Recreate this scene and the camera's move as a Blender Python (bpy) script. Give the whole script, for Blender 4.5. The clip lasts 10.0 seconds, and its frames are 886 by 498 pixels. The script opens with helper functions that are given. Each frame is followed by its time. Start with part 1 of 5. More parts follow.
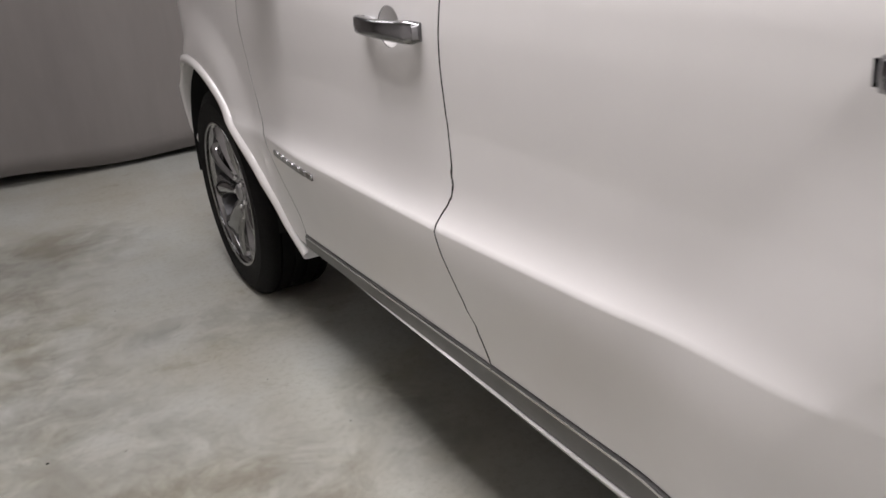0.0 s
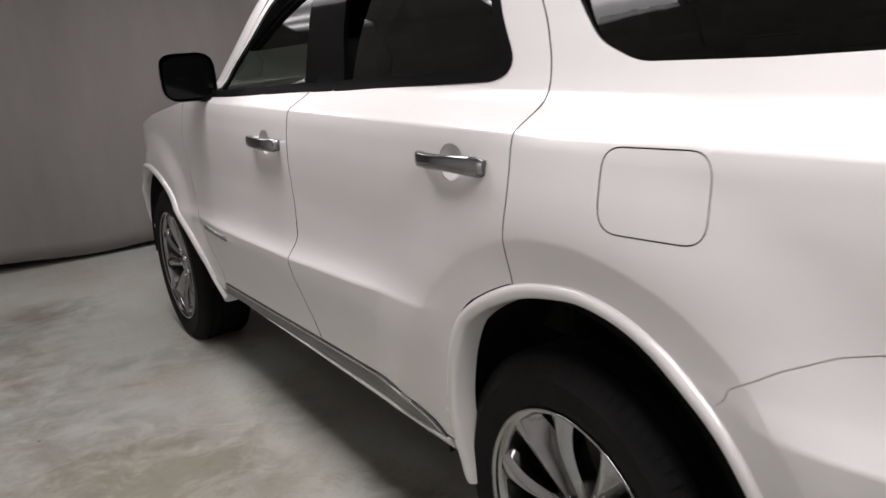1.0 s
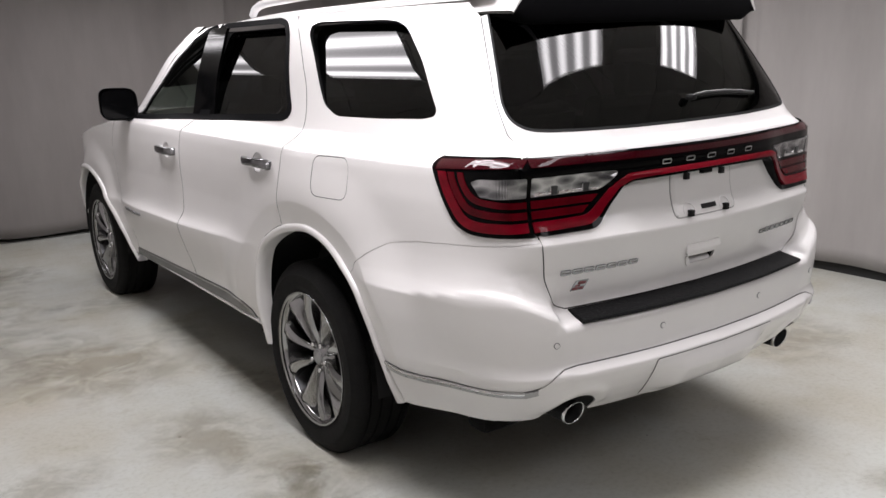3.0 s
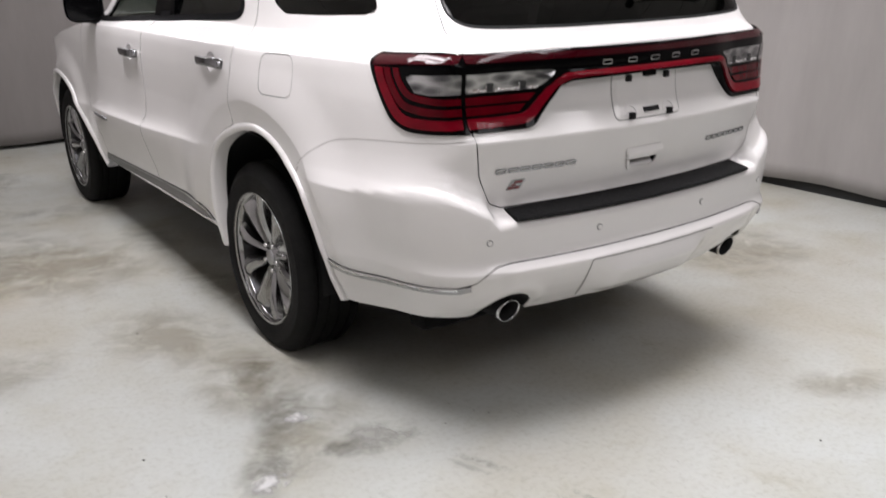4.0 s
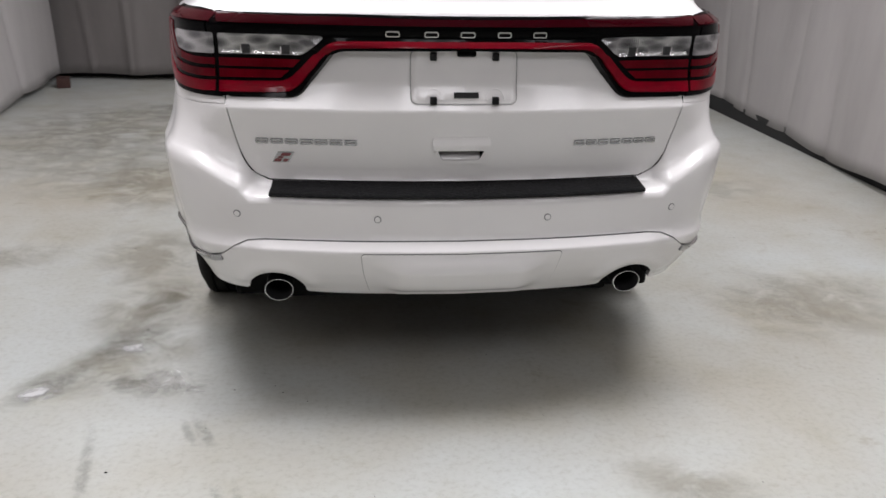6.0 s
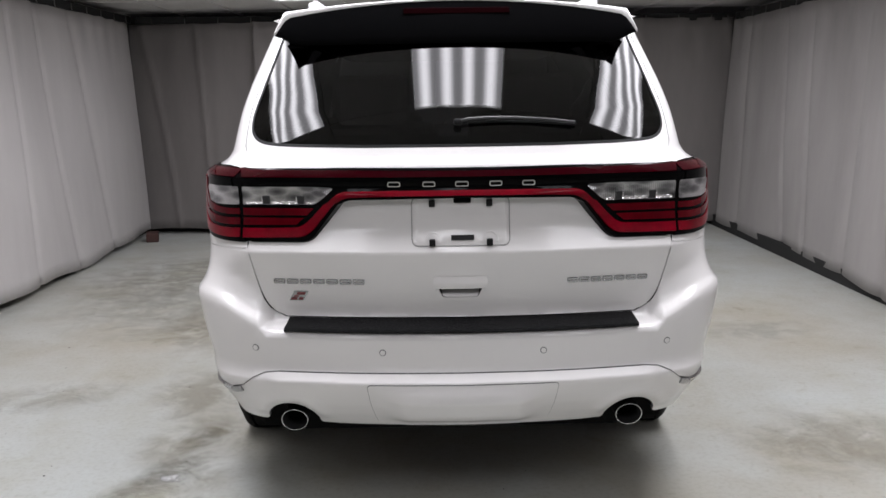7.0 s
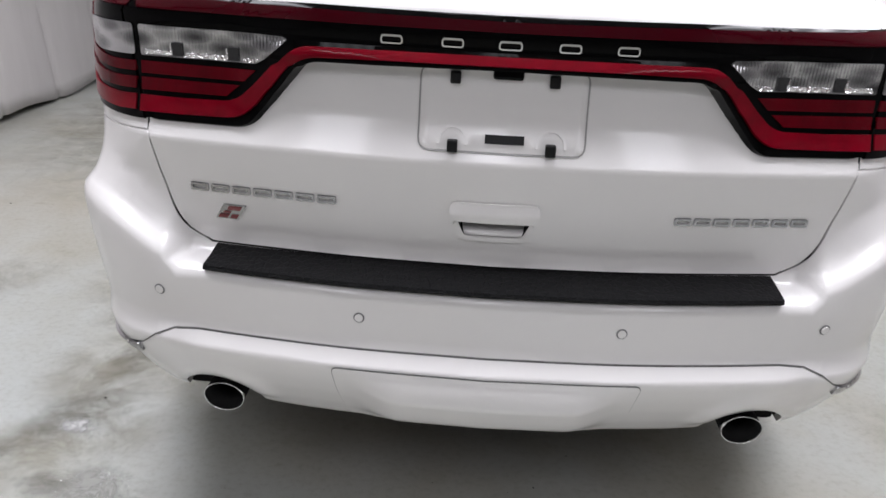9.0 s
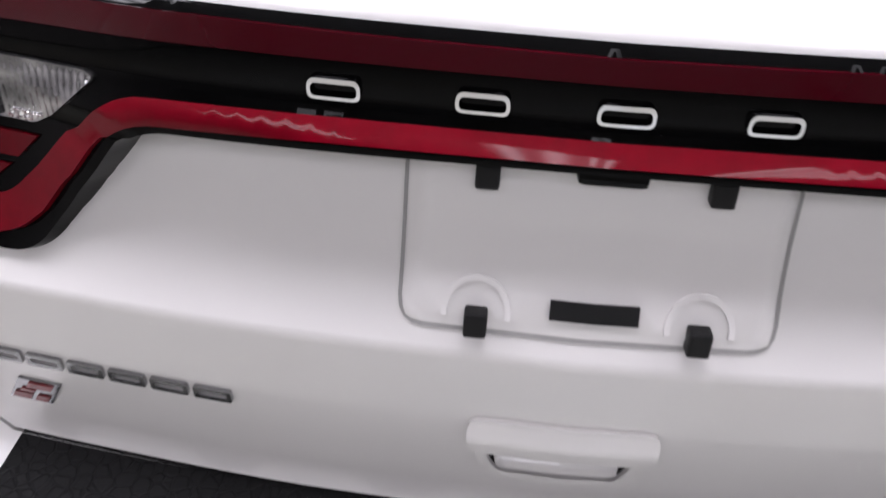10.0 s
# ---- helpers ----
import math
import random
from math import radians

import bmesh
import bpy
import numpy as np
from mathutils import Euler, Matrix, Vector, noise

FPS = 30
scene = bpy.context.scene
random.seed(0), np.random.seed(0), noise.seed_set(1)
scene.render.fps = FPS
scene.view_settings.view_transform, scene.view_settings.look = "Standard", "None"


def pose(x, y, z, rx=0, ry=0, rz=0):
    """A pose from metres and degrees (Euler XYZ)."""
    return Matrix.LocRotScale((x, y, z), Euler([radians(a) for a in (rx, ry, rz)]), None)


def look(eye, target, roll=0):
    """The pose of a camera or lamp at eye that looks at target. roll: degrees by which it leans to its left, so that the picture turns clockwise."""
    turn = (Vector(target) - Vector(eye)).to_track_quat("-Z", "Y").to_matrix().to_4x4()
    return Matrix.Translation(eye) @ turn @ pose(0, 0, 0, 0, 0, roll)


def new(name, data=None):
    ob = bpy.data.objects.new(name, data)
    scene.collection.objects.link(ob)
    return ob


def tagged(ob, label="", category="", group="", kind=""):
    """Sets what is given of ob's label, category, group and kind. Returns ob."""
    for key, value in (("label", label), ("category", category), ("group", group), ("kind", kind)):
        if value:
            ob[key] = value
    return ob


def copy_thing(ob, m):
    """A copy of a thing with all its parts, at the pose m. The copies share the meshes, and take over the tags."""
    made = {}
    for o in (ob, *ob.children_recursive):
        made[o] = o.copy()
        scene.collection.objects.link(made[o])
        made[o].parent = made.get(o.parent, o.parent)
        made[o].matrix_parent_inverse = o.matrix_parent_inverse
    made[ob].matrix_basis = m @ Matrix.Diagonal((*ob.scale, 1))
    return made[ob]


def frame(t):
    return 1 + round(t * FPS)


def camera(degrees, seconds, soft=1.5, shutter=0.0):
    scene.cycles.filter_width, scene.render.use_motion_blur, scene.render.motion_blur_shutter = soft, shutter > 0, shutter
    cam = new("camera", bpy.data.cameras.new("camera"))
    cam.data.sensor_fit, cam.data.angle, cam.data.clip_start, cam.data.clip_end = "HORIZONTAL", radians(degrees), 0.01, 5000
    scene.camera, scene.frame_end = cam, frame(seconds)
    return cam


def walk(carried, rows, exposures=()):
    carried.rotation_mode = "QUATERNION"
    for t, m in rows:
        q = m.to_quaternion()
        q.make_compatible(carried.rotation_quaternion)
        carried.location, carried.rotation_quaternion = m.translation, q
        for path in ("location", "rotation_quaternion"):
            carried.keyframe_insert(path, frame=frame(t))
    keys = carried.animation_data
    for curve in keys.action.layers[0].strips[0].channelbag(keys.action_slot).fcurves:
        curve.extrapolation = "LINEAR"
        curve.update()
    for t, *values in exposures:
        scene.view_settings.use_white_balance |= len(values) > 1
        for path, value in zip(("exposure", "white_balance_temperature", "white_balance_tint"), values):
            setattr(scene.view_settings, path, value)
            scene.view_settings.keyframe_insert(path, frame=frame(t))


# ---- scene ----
cam = camera(53.8, 10.0, 1.5, 0.15)
PATH = [
    (0, (-1.669, 1.244, 1.315), (-0.817, 2.894, 0.573), -5.7),
    (0.2, (-1.743, 0.99, 1.329), (-0.863, 2.658, 0.665), -5.5),
    (0.5, (-1.788, 0.628, 1.342), (-0.876, 2.312, 0.765), -4.1),
    (1, (-1.91, 0.034, 1.427), (-0.934, 1.705, 0.924), -5.4),
    (1.5, (-2.025, -0.534, 1.478), (-0.96, 1.102, 1.041), -3.6),
    (2, (-2.227, -1.049, 1.539), (-1.106, 0.523, 1.018), -3.0),
    (2.5, (-2.307, -1.486, 1.546), (-1.194, 0.105, 1.063), -2.8),
    (2.7, (-2.361, -1.603, 1.572), (-1.24, -0.011, 1.116), -2.4),
    (3.8, (-2.331, -1.805, 1.57), (-1.243, -0.219, 1.025), -1.4),
    (4, (-2.224, -1.857, 1.487), (-1.143, -0.292, 0.868), -1.2),
    (4.5, (-1.815, -1.913, 1.404), (-0.802, -0.382, 0.612), 2.7),
    (5, (-1.262, -2.008, 1.379), (-0.377, -0.35, 0.694), 6.4),
    (5.2, (-1.047, -2.053, 1.434), (-0.208, -0.389, 0.707), 6.5),
    (6.3, (-0.202, -2.432, 1.451), (-0.153, -0.528, 0.84), 0.2),
    (6.5, (-0.149, -2.491, 1.441), (-0.129, -0.564, 0.906), 0.1),
    (7, (-0.089, -2.536, 1.459), (-0.065, -0.567, 1.109), -0.8),
    (7.5, (-0.085, -2.508, 1.477), (-0.06, -0.536, 1.143), -0.6),
    (8, (-0.086, -2.375, 1.426), (-0.095, -0.433, 0.948), 0.6),
    (8.5, (-0.123, -1.943, 1.407), (-0.131, -0.046, 0.774), 2.5),
    (9, (-0.053, -1.417, 1.39), (-0.105, 0.453, 0.681), 2.9),
    (9.5, (-0.058, -0.902, 1.366), (-0.14, 0.928, 0.563), 2.3),
    (10, (-0.09, -0.46, 1.395), (-0.175, 1.288, 0.427), 3.6),
]
walk(cam, [(t, look(eye, target, roll)) for t, eye, target, roll in PATH],
     [(0.0, 0.10, 6600, 10), (0.5, 0.12, 6600, 10), (1.0, -0.08, 6600, 10), (1.5, 0.05, 6560, 10), (2.5, 0.12, 6480, 10), (4.0, 0.24, 6470, 10), (5.0, 0.17, 6440, 10), (7.0, 0.14, 6240, 9), (8.5, 0.28, 6190, 9), (9.5, 0.34, 6170, 11), (10.0, 0.54, 6170, 14)])

# ---- world and light ----
world = bpy.data.worlds.new("world")
world.use_nodes = True
world.node_tree.nodes["Background"].inputs[0].default_value = (0.02, 0.02, 0.02, 1)
world.node_tree.nodes["Background"].inputs[1].default_value = 0.2
scene.world = world
LIGHT = 24.0


# ---- materials ----
def material(name, color=(0.5, 0.5, 0.5), rough=0.5, metal=0.0, coat=0.0, spec=0.5, coat_rough=0.03):
    m = bpy.data.materials.new(name)
    m.use_nodes = True
    b = m.node_tree.nodes["Principled BSDF"]
    b.inputs["Base Color"].default_value = (*color, 1)
    b.inputs["Roughness"].default_value = rough
    b.inputs["Metallic"].default_value = metal
    b.inputs["Coat Weight"].default_value = coat
    b.inputs["Coat Roughness"].default_value = coat_rough
    b.inputs["Specular IOR Level"].default_value = spec
    return m


def node(m, kind, **values):
    n = m.node_tree.nodes.new(kind)
    for key, value in values.items():
        n.inputs[key.replace("_", " ")].default_value = value
    return n


def wire(m, a, out, b, inp):
    m.node_tree.links.new(a.outputs[out], b.inputs[inp])


def bsdf(m):
    return m.node_tree.nodes["Principled BSDF"]


def coords(m):
    return m.node_tree.nodes.new("ShaderNodeTexCoord")


def ramp(m, stops):
    n = m.node_tree.nodes.new("ShaderNodeValToRGB")
    e = n.color_ramp.elements
    while len(e) < len(stops):
        e.new(0.5)
    for el, (p, c) in zip(e, stops):
        el.position, el.color = p, (c if len(c) == 4 else (*c, 1))
    return n


def grain(m, scale, depth, color_a=None, color_b=None, stretch=(1, 1, 1), rough=None, big=None):
    """Noise relief, and colour between two tones, at real-world size."""
    tc = coords(m)
    mp = m.node_tree.nodes.new("ShaderNodeMapping")
    mp.inputs["Scale"].default_value = stretch
    wire(m, tc, "Object", mp, "Vector")
    nz = node(m, "ShaderNodeTexNoise", Scale=scale, Detail=6.0, Roughness=0.6)
    wire(m, mp, "Vector", nz, "Vector")
    bump = node(m, "ShaderNodeBump", Strength=1.0, Distance=depth)
    wire(m, nz, "Fac", bump, "Height")
    wire(m, bump, "Normal", bsdf(m), "Normal")
    if color_a:
        src = nz
        if big:
            src = node(m, "ShaderNodeTexNoise", Scale=big, Detail=5.0, Roughness=0.65)
            wire(m, mp, "Vector", src, "Vector")
        r = ramp(m, [(0.3, color_a), (0.7, color_b)])
        wire(m, src, "Fac", r, "Fac")
        wire(m, r, "Color", bsdf(m), "Base Color")
    if rough:
        rr = ramp(m, [(0.3, (rough[0],) * 3), (0.7, (rough[1],) * 3)])
        wire(m, nz, "Fac", rr, "Fac")
        wire(m, rr, "Color", bsdf(m), "Roughness")
    return m


PAINT = material("pearl_white_paint", (0.74, 0.72, 0.715), 0.36, 0.0, 0.8, 0.5, 0.10)
grain(PAINT, 900, 0.00001, (0.785, 0.768, 0.762), (0.82, 0.803, 0.796), big=2.0)
BLACK = grain(material("black_trim_plastic", (0.007, 0.007, 0.0075), 0.5, spec=0.25), 400, 0.0002, rough=(0.42, 0.6))
PAD = grain(material("black_textured_step_pad", (0.006, 0.006, 0.0065), 0.7, spec=0.12), 260, 0.0006, rough=(0.5, 0.7))
GLOSS = grain(material("gloss_black", (0.002, 0.002, 0.0022), 0.06, spec=0.09), 30, 0.00003, rough=(0.05, 0.10))
# moulded cell pattern of the pad
_v = node(PAD, "ShaderNodeTexVoronoi", Scale=70.0)
_v.feature = "DISTANCE_TO_EDGE"
wire(PAD, coords(PAD), "Object", _v, "Vector")
_r = ramp(PAD, [(0.0, (0, 0, 0)), (0.12, (1, 1, 1))])
wire(PAD, _v, "Distance", _r, "Fac")
_b = node(PAD, "ShaderNodeBump", Strength=0.7, Distance=0.0015)
wire(PAD, _r, "Color", _b, "Height")
wire(PAD, _b, "Normal", bsdf(PAD), "Normal")
DARK = grain(material("dark_underbody", (0.006, 0.006, 0.006), 0.9, spec=0.15), 40, 0.002)
LINER = grain(material("wheel_well_felt", (0.022, 0.022, 0.022), 0.9, spec=0.1), 120, 0.001)
RUBBER = grain(material("tyre_rubber", (0.007, 0.007, 0.007), 0.75, spec=0.12), 160, 0.0006, (0.008, 0.008, 0.008), (0.013, 0.0128, 0.0125), rough=(0.62, 0.82), big=9)
CHROME = grain(material("chrome", (0.75, 0.75, 0.76), 0.08, 1.0), 60, 0.00005, rough=(0.05, 0.14))
SATIN = grain(material("satin_grey_metal", (0.42, 0.42, 0.43), 0.3, 1.0), 120, 0.00004, rough=(0.24, 0.38))
SATIN_DARK = grain(material("grey_sensor_rim", (0.16, 0.16, 0.163), 0.4), 200, 0.0001, rough=(0.35, 0.5))
ALLOY = grain(material("polished_grey_alloy", (0.5, 0.5, 0.5), 0.2, 1.0), 90, 0.00004, (0.32, 0.32, 0.325), (0.42, 0.42, 0.42), rough=(0.10, 0.18), big=12)
RAIL = grain(material("brushed_roof_rail", (0.45, 0.45, 0.455), 0.5, 0.5), 120, 0.00004, rough=(0.45, 0.6))
ALLOY_IN = grain(material("dark_alloy_barrel", (0.10, 0.10, 0.105), 0.4, 1.0), 60, 0.0001, rough=(0.3, 0.5))
STEEL = grain(material("brake_steel", (0.25, 0.24, 0.23), 0.4, 1.0), 50, 0.0002, stretch=(8, 1, 1), rough=(0.3, 0.5))
RED = grain(material("red_lamp_lens", (0.10, 0.001, 0.004), 0.12, 0.0, 0.15, spec=0.12), 300, 0.0001, (0.045, 0.0003, 0.0025), (0.10, 0.0005, 0.005), stretch=(1, 1, 0.3), big=11)
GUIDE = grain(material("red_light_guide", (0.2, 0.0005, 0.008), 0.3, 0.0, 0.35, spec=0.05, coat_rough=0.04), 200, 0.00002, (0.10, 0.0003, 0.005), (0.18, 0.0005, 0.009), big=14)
RED_DARK = grain(material("dark_red_lens", (0.040, 0.0008, 0.004), 0.05, 0.0, 0.25, spec=0.4), 60, 0.00003, rough=(0.04, 0.1))
GREY_TRIM = grain(material("grey_lower_moulding", (0.12, 0.12, 0.12), 0.36), 300, 0.0001, (0.10, 0.10, 0.098), (0.14, 0.138, 0.136), big=5)
BRAKE_RED = grain(material("unlit_brake_lens", (0.007, 0.0006, 0.0012), 0.4, spec=0.02), 200, 0.0001)
TRIM_BLACK = grain(material("matt_black_window_trim", (0.004, 0.004, 0.0045), 0.5, spec=0.012), 300, 0.0001)
DARK_CHROME = grain(material("shaded_chrome", (0.31, 0.31, 0.32), 0.14, 1.0), 60, 0.00005, rough=(0.10, 0.2))
WIPER = grain(material("faded_wiper_plastic", (0.05, 0.05, 0.052), 0.45), 200, 0.0002, rough=(0.38, 0.55))
GROOVE_SHADE = grain(material("grey_groove_shade", (0.33, 0.325, 0.32), 0.6), 200, 0.0001)
SEAT = grain(material("dark_upholstery", (0.03, 0.028, 0.026), 0.7), 150, 0.001, (0.024, 0.022, 0.021), (0.04, 0.037, 0.034), big=4)
TRIM_IN = grain(material("dark_interior_plastic", (0.025, 0.025, 0.026), 0.6), 200, 0.0003)
WOOD = grain(material("weathered_slat_wood", (0.26, 0.17, 0.09), 0.7), 60, 0.0008, (0.16, 0.10, 0.05), (0.34, 0.24, 0.13), stretch=(1, 8, 1))
BADGE_RED = material("red_enamel", (0.16, 0.006, 0.012), 0.3, 0.0, 0.5)
METAL_WHITE = grain(material("white_enamelled_steel", (0.75, 0.75, 0.74), 0.4), 80, 0.0001, rough=(0.35, 0.5))

# clear lens: a mottled reflector behind upright ribs
LENS = material("clear_ribbed_lens", (0.5, 0.5, 0.51), 0.14, 0.9, 0.35)
_t = coords(LENS)
_mp = LENS.node_tree.nodes.new("ShaderNodeMapping")
_mp.inputs["Scale"].default_value = (0.55, 0.55, 1.3)
wire(LENS, _t, "Object", _mp, "Vector")
_n = node(LENS, "ShaderNodeTexVoronoi", Scale=30.0)
wire(LENS, _mp, "Vector", _n, "Vector")
_r = ramp(LENS, [(0.10, (0.08, 0.08, 0.085)), (0.42, (0.24, 0.24, 0.25)), (0.75, (0.62, 0.62, 0.63))])
wire(LENS, _n, "Distance", _r, "Fac")
wire(LENS, _r, "Color", bsdf(LENS), "Base Color")
_w = node(LENS, "ShaderNodeTexWave", Scale=48.0)
wire(LENS, _t, "Object", _w, "Vector")
_v = node(LENS, "ShaderNodeTexVoronoi", Scale=170.0)
wire(LENS, _t, "Object", _v, "Vector")
_b = node(LENS, "ShaderNodeBump", Strength=0.5, Distance=0.0012)
wire(LENS, _w, "Fac", _b, "Height")
_b2 = node(LENS, "ShaderNodeBump", Strength=0.35, Distance=0.001)
wire(LENS, _v, "Distance", _b2, "Height")
wire(LENS, _b, "Normal", _b2, "Normal")
wire(LENS, _b2, "Normal", bsdf(LENS), "Normal")
BEADED = material("beaded_reflector", (0.85, 0.85, 0.86), 0.06, 1.0)
_v = node(BEADED, "ShaderNodeTexVoronoi", Scale=210.0)
wire(BEADED, coords(BEADED), "Object", _v, "Vector")
_b = node(BEADED, "ShaderNodeBump", Strength=1.0, Distance=0.004)
wire(BEADED, _v, "Distance", _b, "Height")
wire(BEADED, _b, "Normal", bsdf(BEADED), "Normal")
SOCKET = grain(material("dark_bulb_socket", (0.02, 0.02, 0.022), 0.35), 200, 0.0002, rough=(0.25, 0.45))


def tinted_glass(name, tint, gloss_rough=0.01, sheen=1.0):
    """Tinted glass: Fresnel gloss over a see-through tint."""
    m = bpy.data.materials.new(name)
    m.use_nodes = True
    nt = m.node_tree
    nt.nodes.remove(nt.nodes["Principled BSDF"])
    clear = node(m, "ShaderNodeBsdfTransparent", Color=(*tint, 1))
    gloss = node(m, "ShaderNodeBsdfGlossy", Color=(sheen, sheen, sheen, 1), Roughness=gloss_rough)
    fres = node(m, "ShaderNodeFresnel", IOR=1.52)
    mix = nt.nodes.new("ShaderNodeMixShader")
    wire(m, fres, "Fac", mix, 0)
    wire(m, clear, 0, mix, 1)
    wire(m, gloss, 0, mix, 2)
    wire(m, mix, 0, nt.nodes["Material Output"], "Surface")
    return m


GLASS_DARK = tinted_glass("privacy_glass", (0.02, 0.021, 0.023), 0.01, 0.55)
GLASS_REAR = tinted_glass("rear_privacy_glass", (0.02, 0.021, 0.023), 0.01, 0.62)
GLASS_FRONT = tinted_glass("front_glass", (0.42, 0.46, 0.42), 0.01, 0.4)

# sealed concrete floor: pale grey-green, worn and stained
FLOOR = material("sealed_concrete", (0.42, 0.44, 0.41), 0.4, spec=0.15)


def floor_nodes(m):
    tc = coords(m)
    big = node(m, "ShaderNodeTexNoise", Scale=0.55, Detail=5.0, Roughness=0.6, Distortion=0.15)
    mid = node(m, "ShaderNodeTexNoise", Scale=2.1, Detail=10.0, Roughness=0.62, Distortion=0.0)
    fine = node(m, "ShaderNodeTexNoise", Scale=45.0, Detail=6.0, Roughness=0.7)
    for n in (big, mid, fine):
        wire(m, tc, "Object", n, "Vector")
    base = ramp(m, [(0.34, (0.455, 0.437, 0.376)), (0.5, (0.507, 0.514, 0.477)), (0.66, (0.551, 0.577, 0.56))])
    wire(m, big, "Fac", base, "Fac")
    blot = ramp(m, [(0.27, (0.82, 0.785, 0.69)), (0.40, (0.96, 0.95, 0.92)), (0.55, (1, 1, 1)), (0.72, (1.04, 1.05, 1.05))])
    wire(m, mid, "Fac", blot, "Fac")
    mul = m.node_tree.nodes.new("ShaderNodeMix")
    mul.data_type, mul.blend_type = "RGBA", "MULTIPLY"
    mul.inputs[0].default_value = 1.0
    m.node_tree.links.new(base.outputs[0], mul.inputs[6])
    m.node_tree.links.new(blot.outputs[0], mul.inputs[7])
    speck = ramp(m, [(0.30, (0.80, 0.79, 0.76)), (0.5, (1, 1, 1)), (0.75, (1.06, 1.06, 1.06))])
    wire(m, fine, "Fac", speck, "Fac")
    mul2 = m.node_tree.nodes.new("ShaderNodeMix")
    mul2.data_type, mul2.blend_type = "RGBA", "MULTIPLY"
    mul2.inputs[0].default_value = 0.7
    m.node_tree.links.new(mul.outputs[2], mul2.inputs[6])
    m.node_tree.links.new(speck.outputs[0], mul2.inputs[7])
    # small crisp islands of dirt, thicker where the floor is brownest
    isle = node(m, "ShaderNodeTexNoise", Scale=3.7, Detail=12.0, Roughness=0.72, Distortion=0.3)
    wire(m, tc, "Object", isle, "Vector")
    isle_mask = ramp(m, [(0.0, (1, 1, 1)), (0.345, (1, 1, 1)), (0.40, (0, 0, 0))])
    wire(m, isle, "Fac", isle_mask, "Fac")
    grime = ramp(m, [(0.30, (0.65, 0.65, 0.65)), (0.60, (0.12, 0.12, 0.12))])
    wire(m, big, "Fac", grime, "Fac")
    both_masks = m.node_tree.nodes.new("ShaderNodeMath")
    both_masks.operation = "MULTIPLY"
    m.node_tree.links.new(isle_mask.outputs[0], both_masks.inputs[0])
    m.node_tree.links.new(grime.outputs[0], both_masks.inputs[1])
    dirt = m.node_tree.nodes.new("ShaderNodeMix")
    dirt.data_type = "RGBA"
    m.node_tree.links.new(both_masks.outputs[0], dirt.inputs[0])
    m.node_tree.links.new(mul2.outputs[2], dirt.inputs[6])
    dirt.inputs[7].default_value = (0.30, 0.265, 0.19, 1)
    m.node_tree.links.new(dirt.outputs[2], bsdf(m).inputs["Base Color"])
    rr = ramp(m, [(0.3, (0.5,) * 3), (0.7, (0.28,) * 3)])
    wire(m, mid, "Fac", rr, "Fac")
    wire(m, rr, "Color", bsdf(m), "Roughness")
    bump = node(m, "ShaderNodeBump", Strength=0.5, Distance=0.002)
    wire(m, fine, "Fac", bump, "Height")
    wire(m, bump, "Normal", bsdf(m), "Normal")


floor_nodes(FLOOR)


def floor_mark_material(name, color, cover, scale):
    """A thin stain or painted glint whose edge and body break up with noise; its mesh reaches from -1 to 1."""
    m = material(name, color, 0.6)
    tc = coords(m)
    geo = m.node_tree.nodes.new("ShaderNodeNewGeometry")
    nz = node(m, "ShaderNodeTexNoise", Scale=scale, Detail=8.0, Roughness=0.7, Distortion=0.5)
    wire(m, geo, "Position", nz, "Vector")
    ln = m.node_tree.nodes.new("ShaderNodeVectorMath")
    ln.operation = "LENGTH"
    wire(m, tc, "Object", ln, 0)
    edge = node(m, "ShaderNodeMapRange")
    edge.inputs["From Min"].default_value = 1.0
    edge.inputs["From Max"].default_value = 0.1
    m.node_tree.links.new(ln.outputs["Value"], edge.inputs["Value"])
    mul = m.node_tree.nodes.new("ShaderNodeMath")
    mul.operation = "MULTIPLY"
    m.node_tree.links.new(edge.outputs[0], mul.inputs[0])
    body = ramp(m, [(0.36, (0.15, 0.15, 0.15)), (0.62, (1, 1, 1))])
    wire(m, nz, "Fac", body, "Fac")
    m.node_tree.links.new(body.outputs[0], mul.inputs[1])
    r = ramp(m, [(0.12, (0, 0, 0)), (0.62, (cover,) * 3)])
    m.node_tree.links.new(mul.outputs[0], r.inputs["Fac"])
    wire(m, r, "Color", bsdf(m), "Alpha")
    return m


STAIN_BROWN = floor_mark_material("brown_dirt_stain", (0.27, 0.22, 0.125), 0.30, 5.0)
STAIN_GREY = floor_mark_material("dark_grey_patch", (0.25, 0.24, 0.19), 0.20, 6.0)
STAIN_WET = floor_mark_material("wet_patch", (0.22, 0.21, 0.175), 0.42, 7.0)
bsdf(STAIN_WET).inputs["Roughness"].default_value = 0.05
# a thin film of water that follows the uneven concrete
WATER_FILM = floor_mark_material("shallow_water_film", (0.46, 0.46, 0.43), 0.8, 9.0)
bsdf(WATER_FILM).inputs["Coat Weight"].default_value = 1.0
_g = WATER_FILM.node_tree.nodes.new("ShaderNodeNewGeometry")
_n = node(WATER_FILM, "ShaderNodeTexNoise", Scale=9.0, Detail=3.0, Roughness=0.5)
wire(WATER_FILM, _g, "Position", _n, "Vector")
_b = node(WATER_FILM, "ShaderNodeBump", Strength=1.0, Distance=0.03)
wire(WATER_FILM, _n, "Fac", _b, "Height")
wire(WATER_FILM, _b, "Normal", bsdf(WATER_FILM), "Coat Normal")
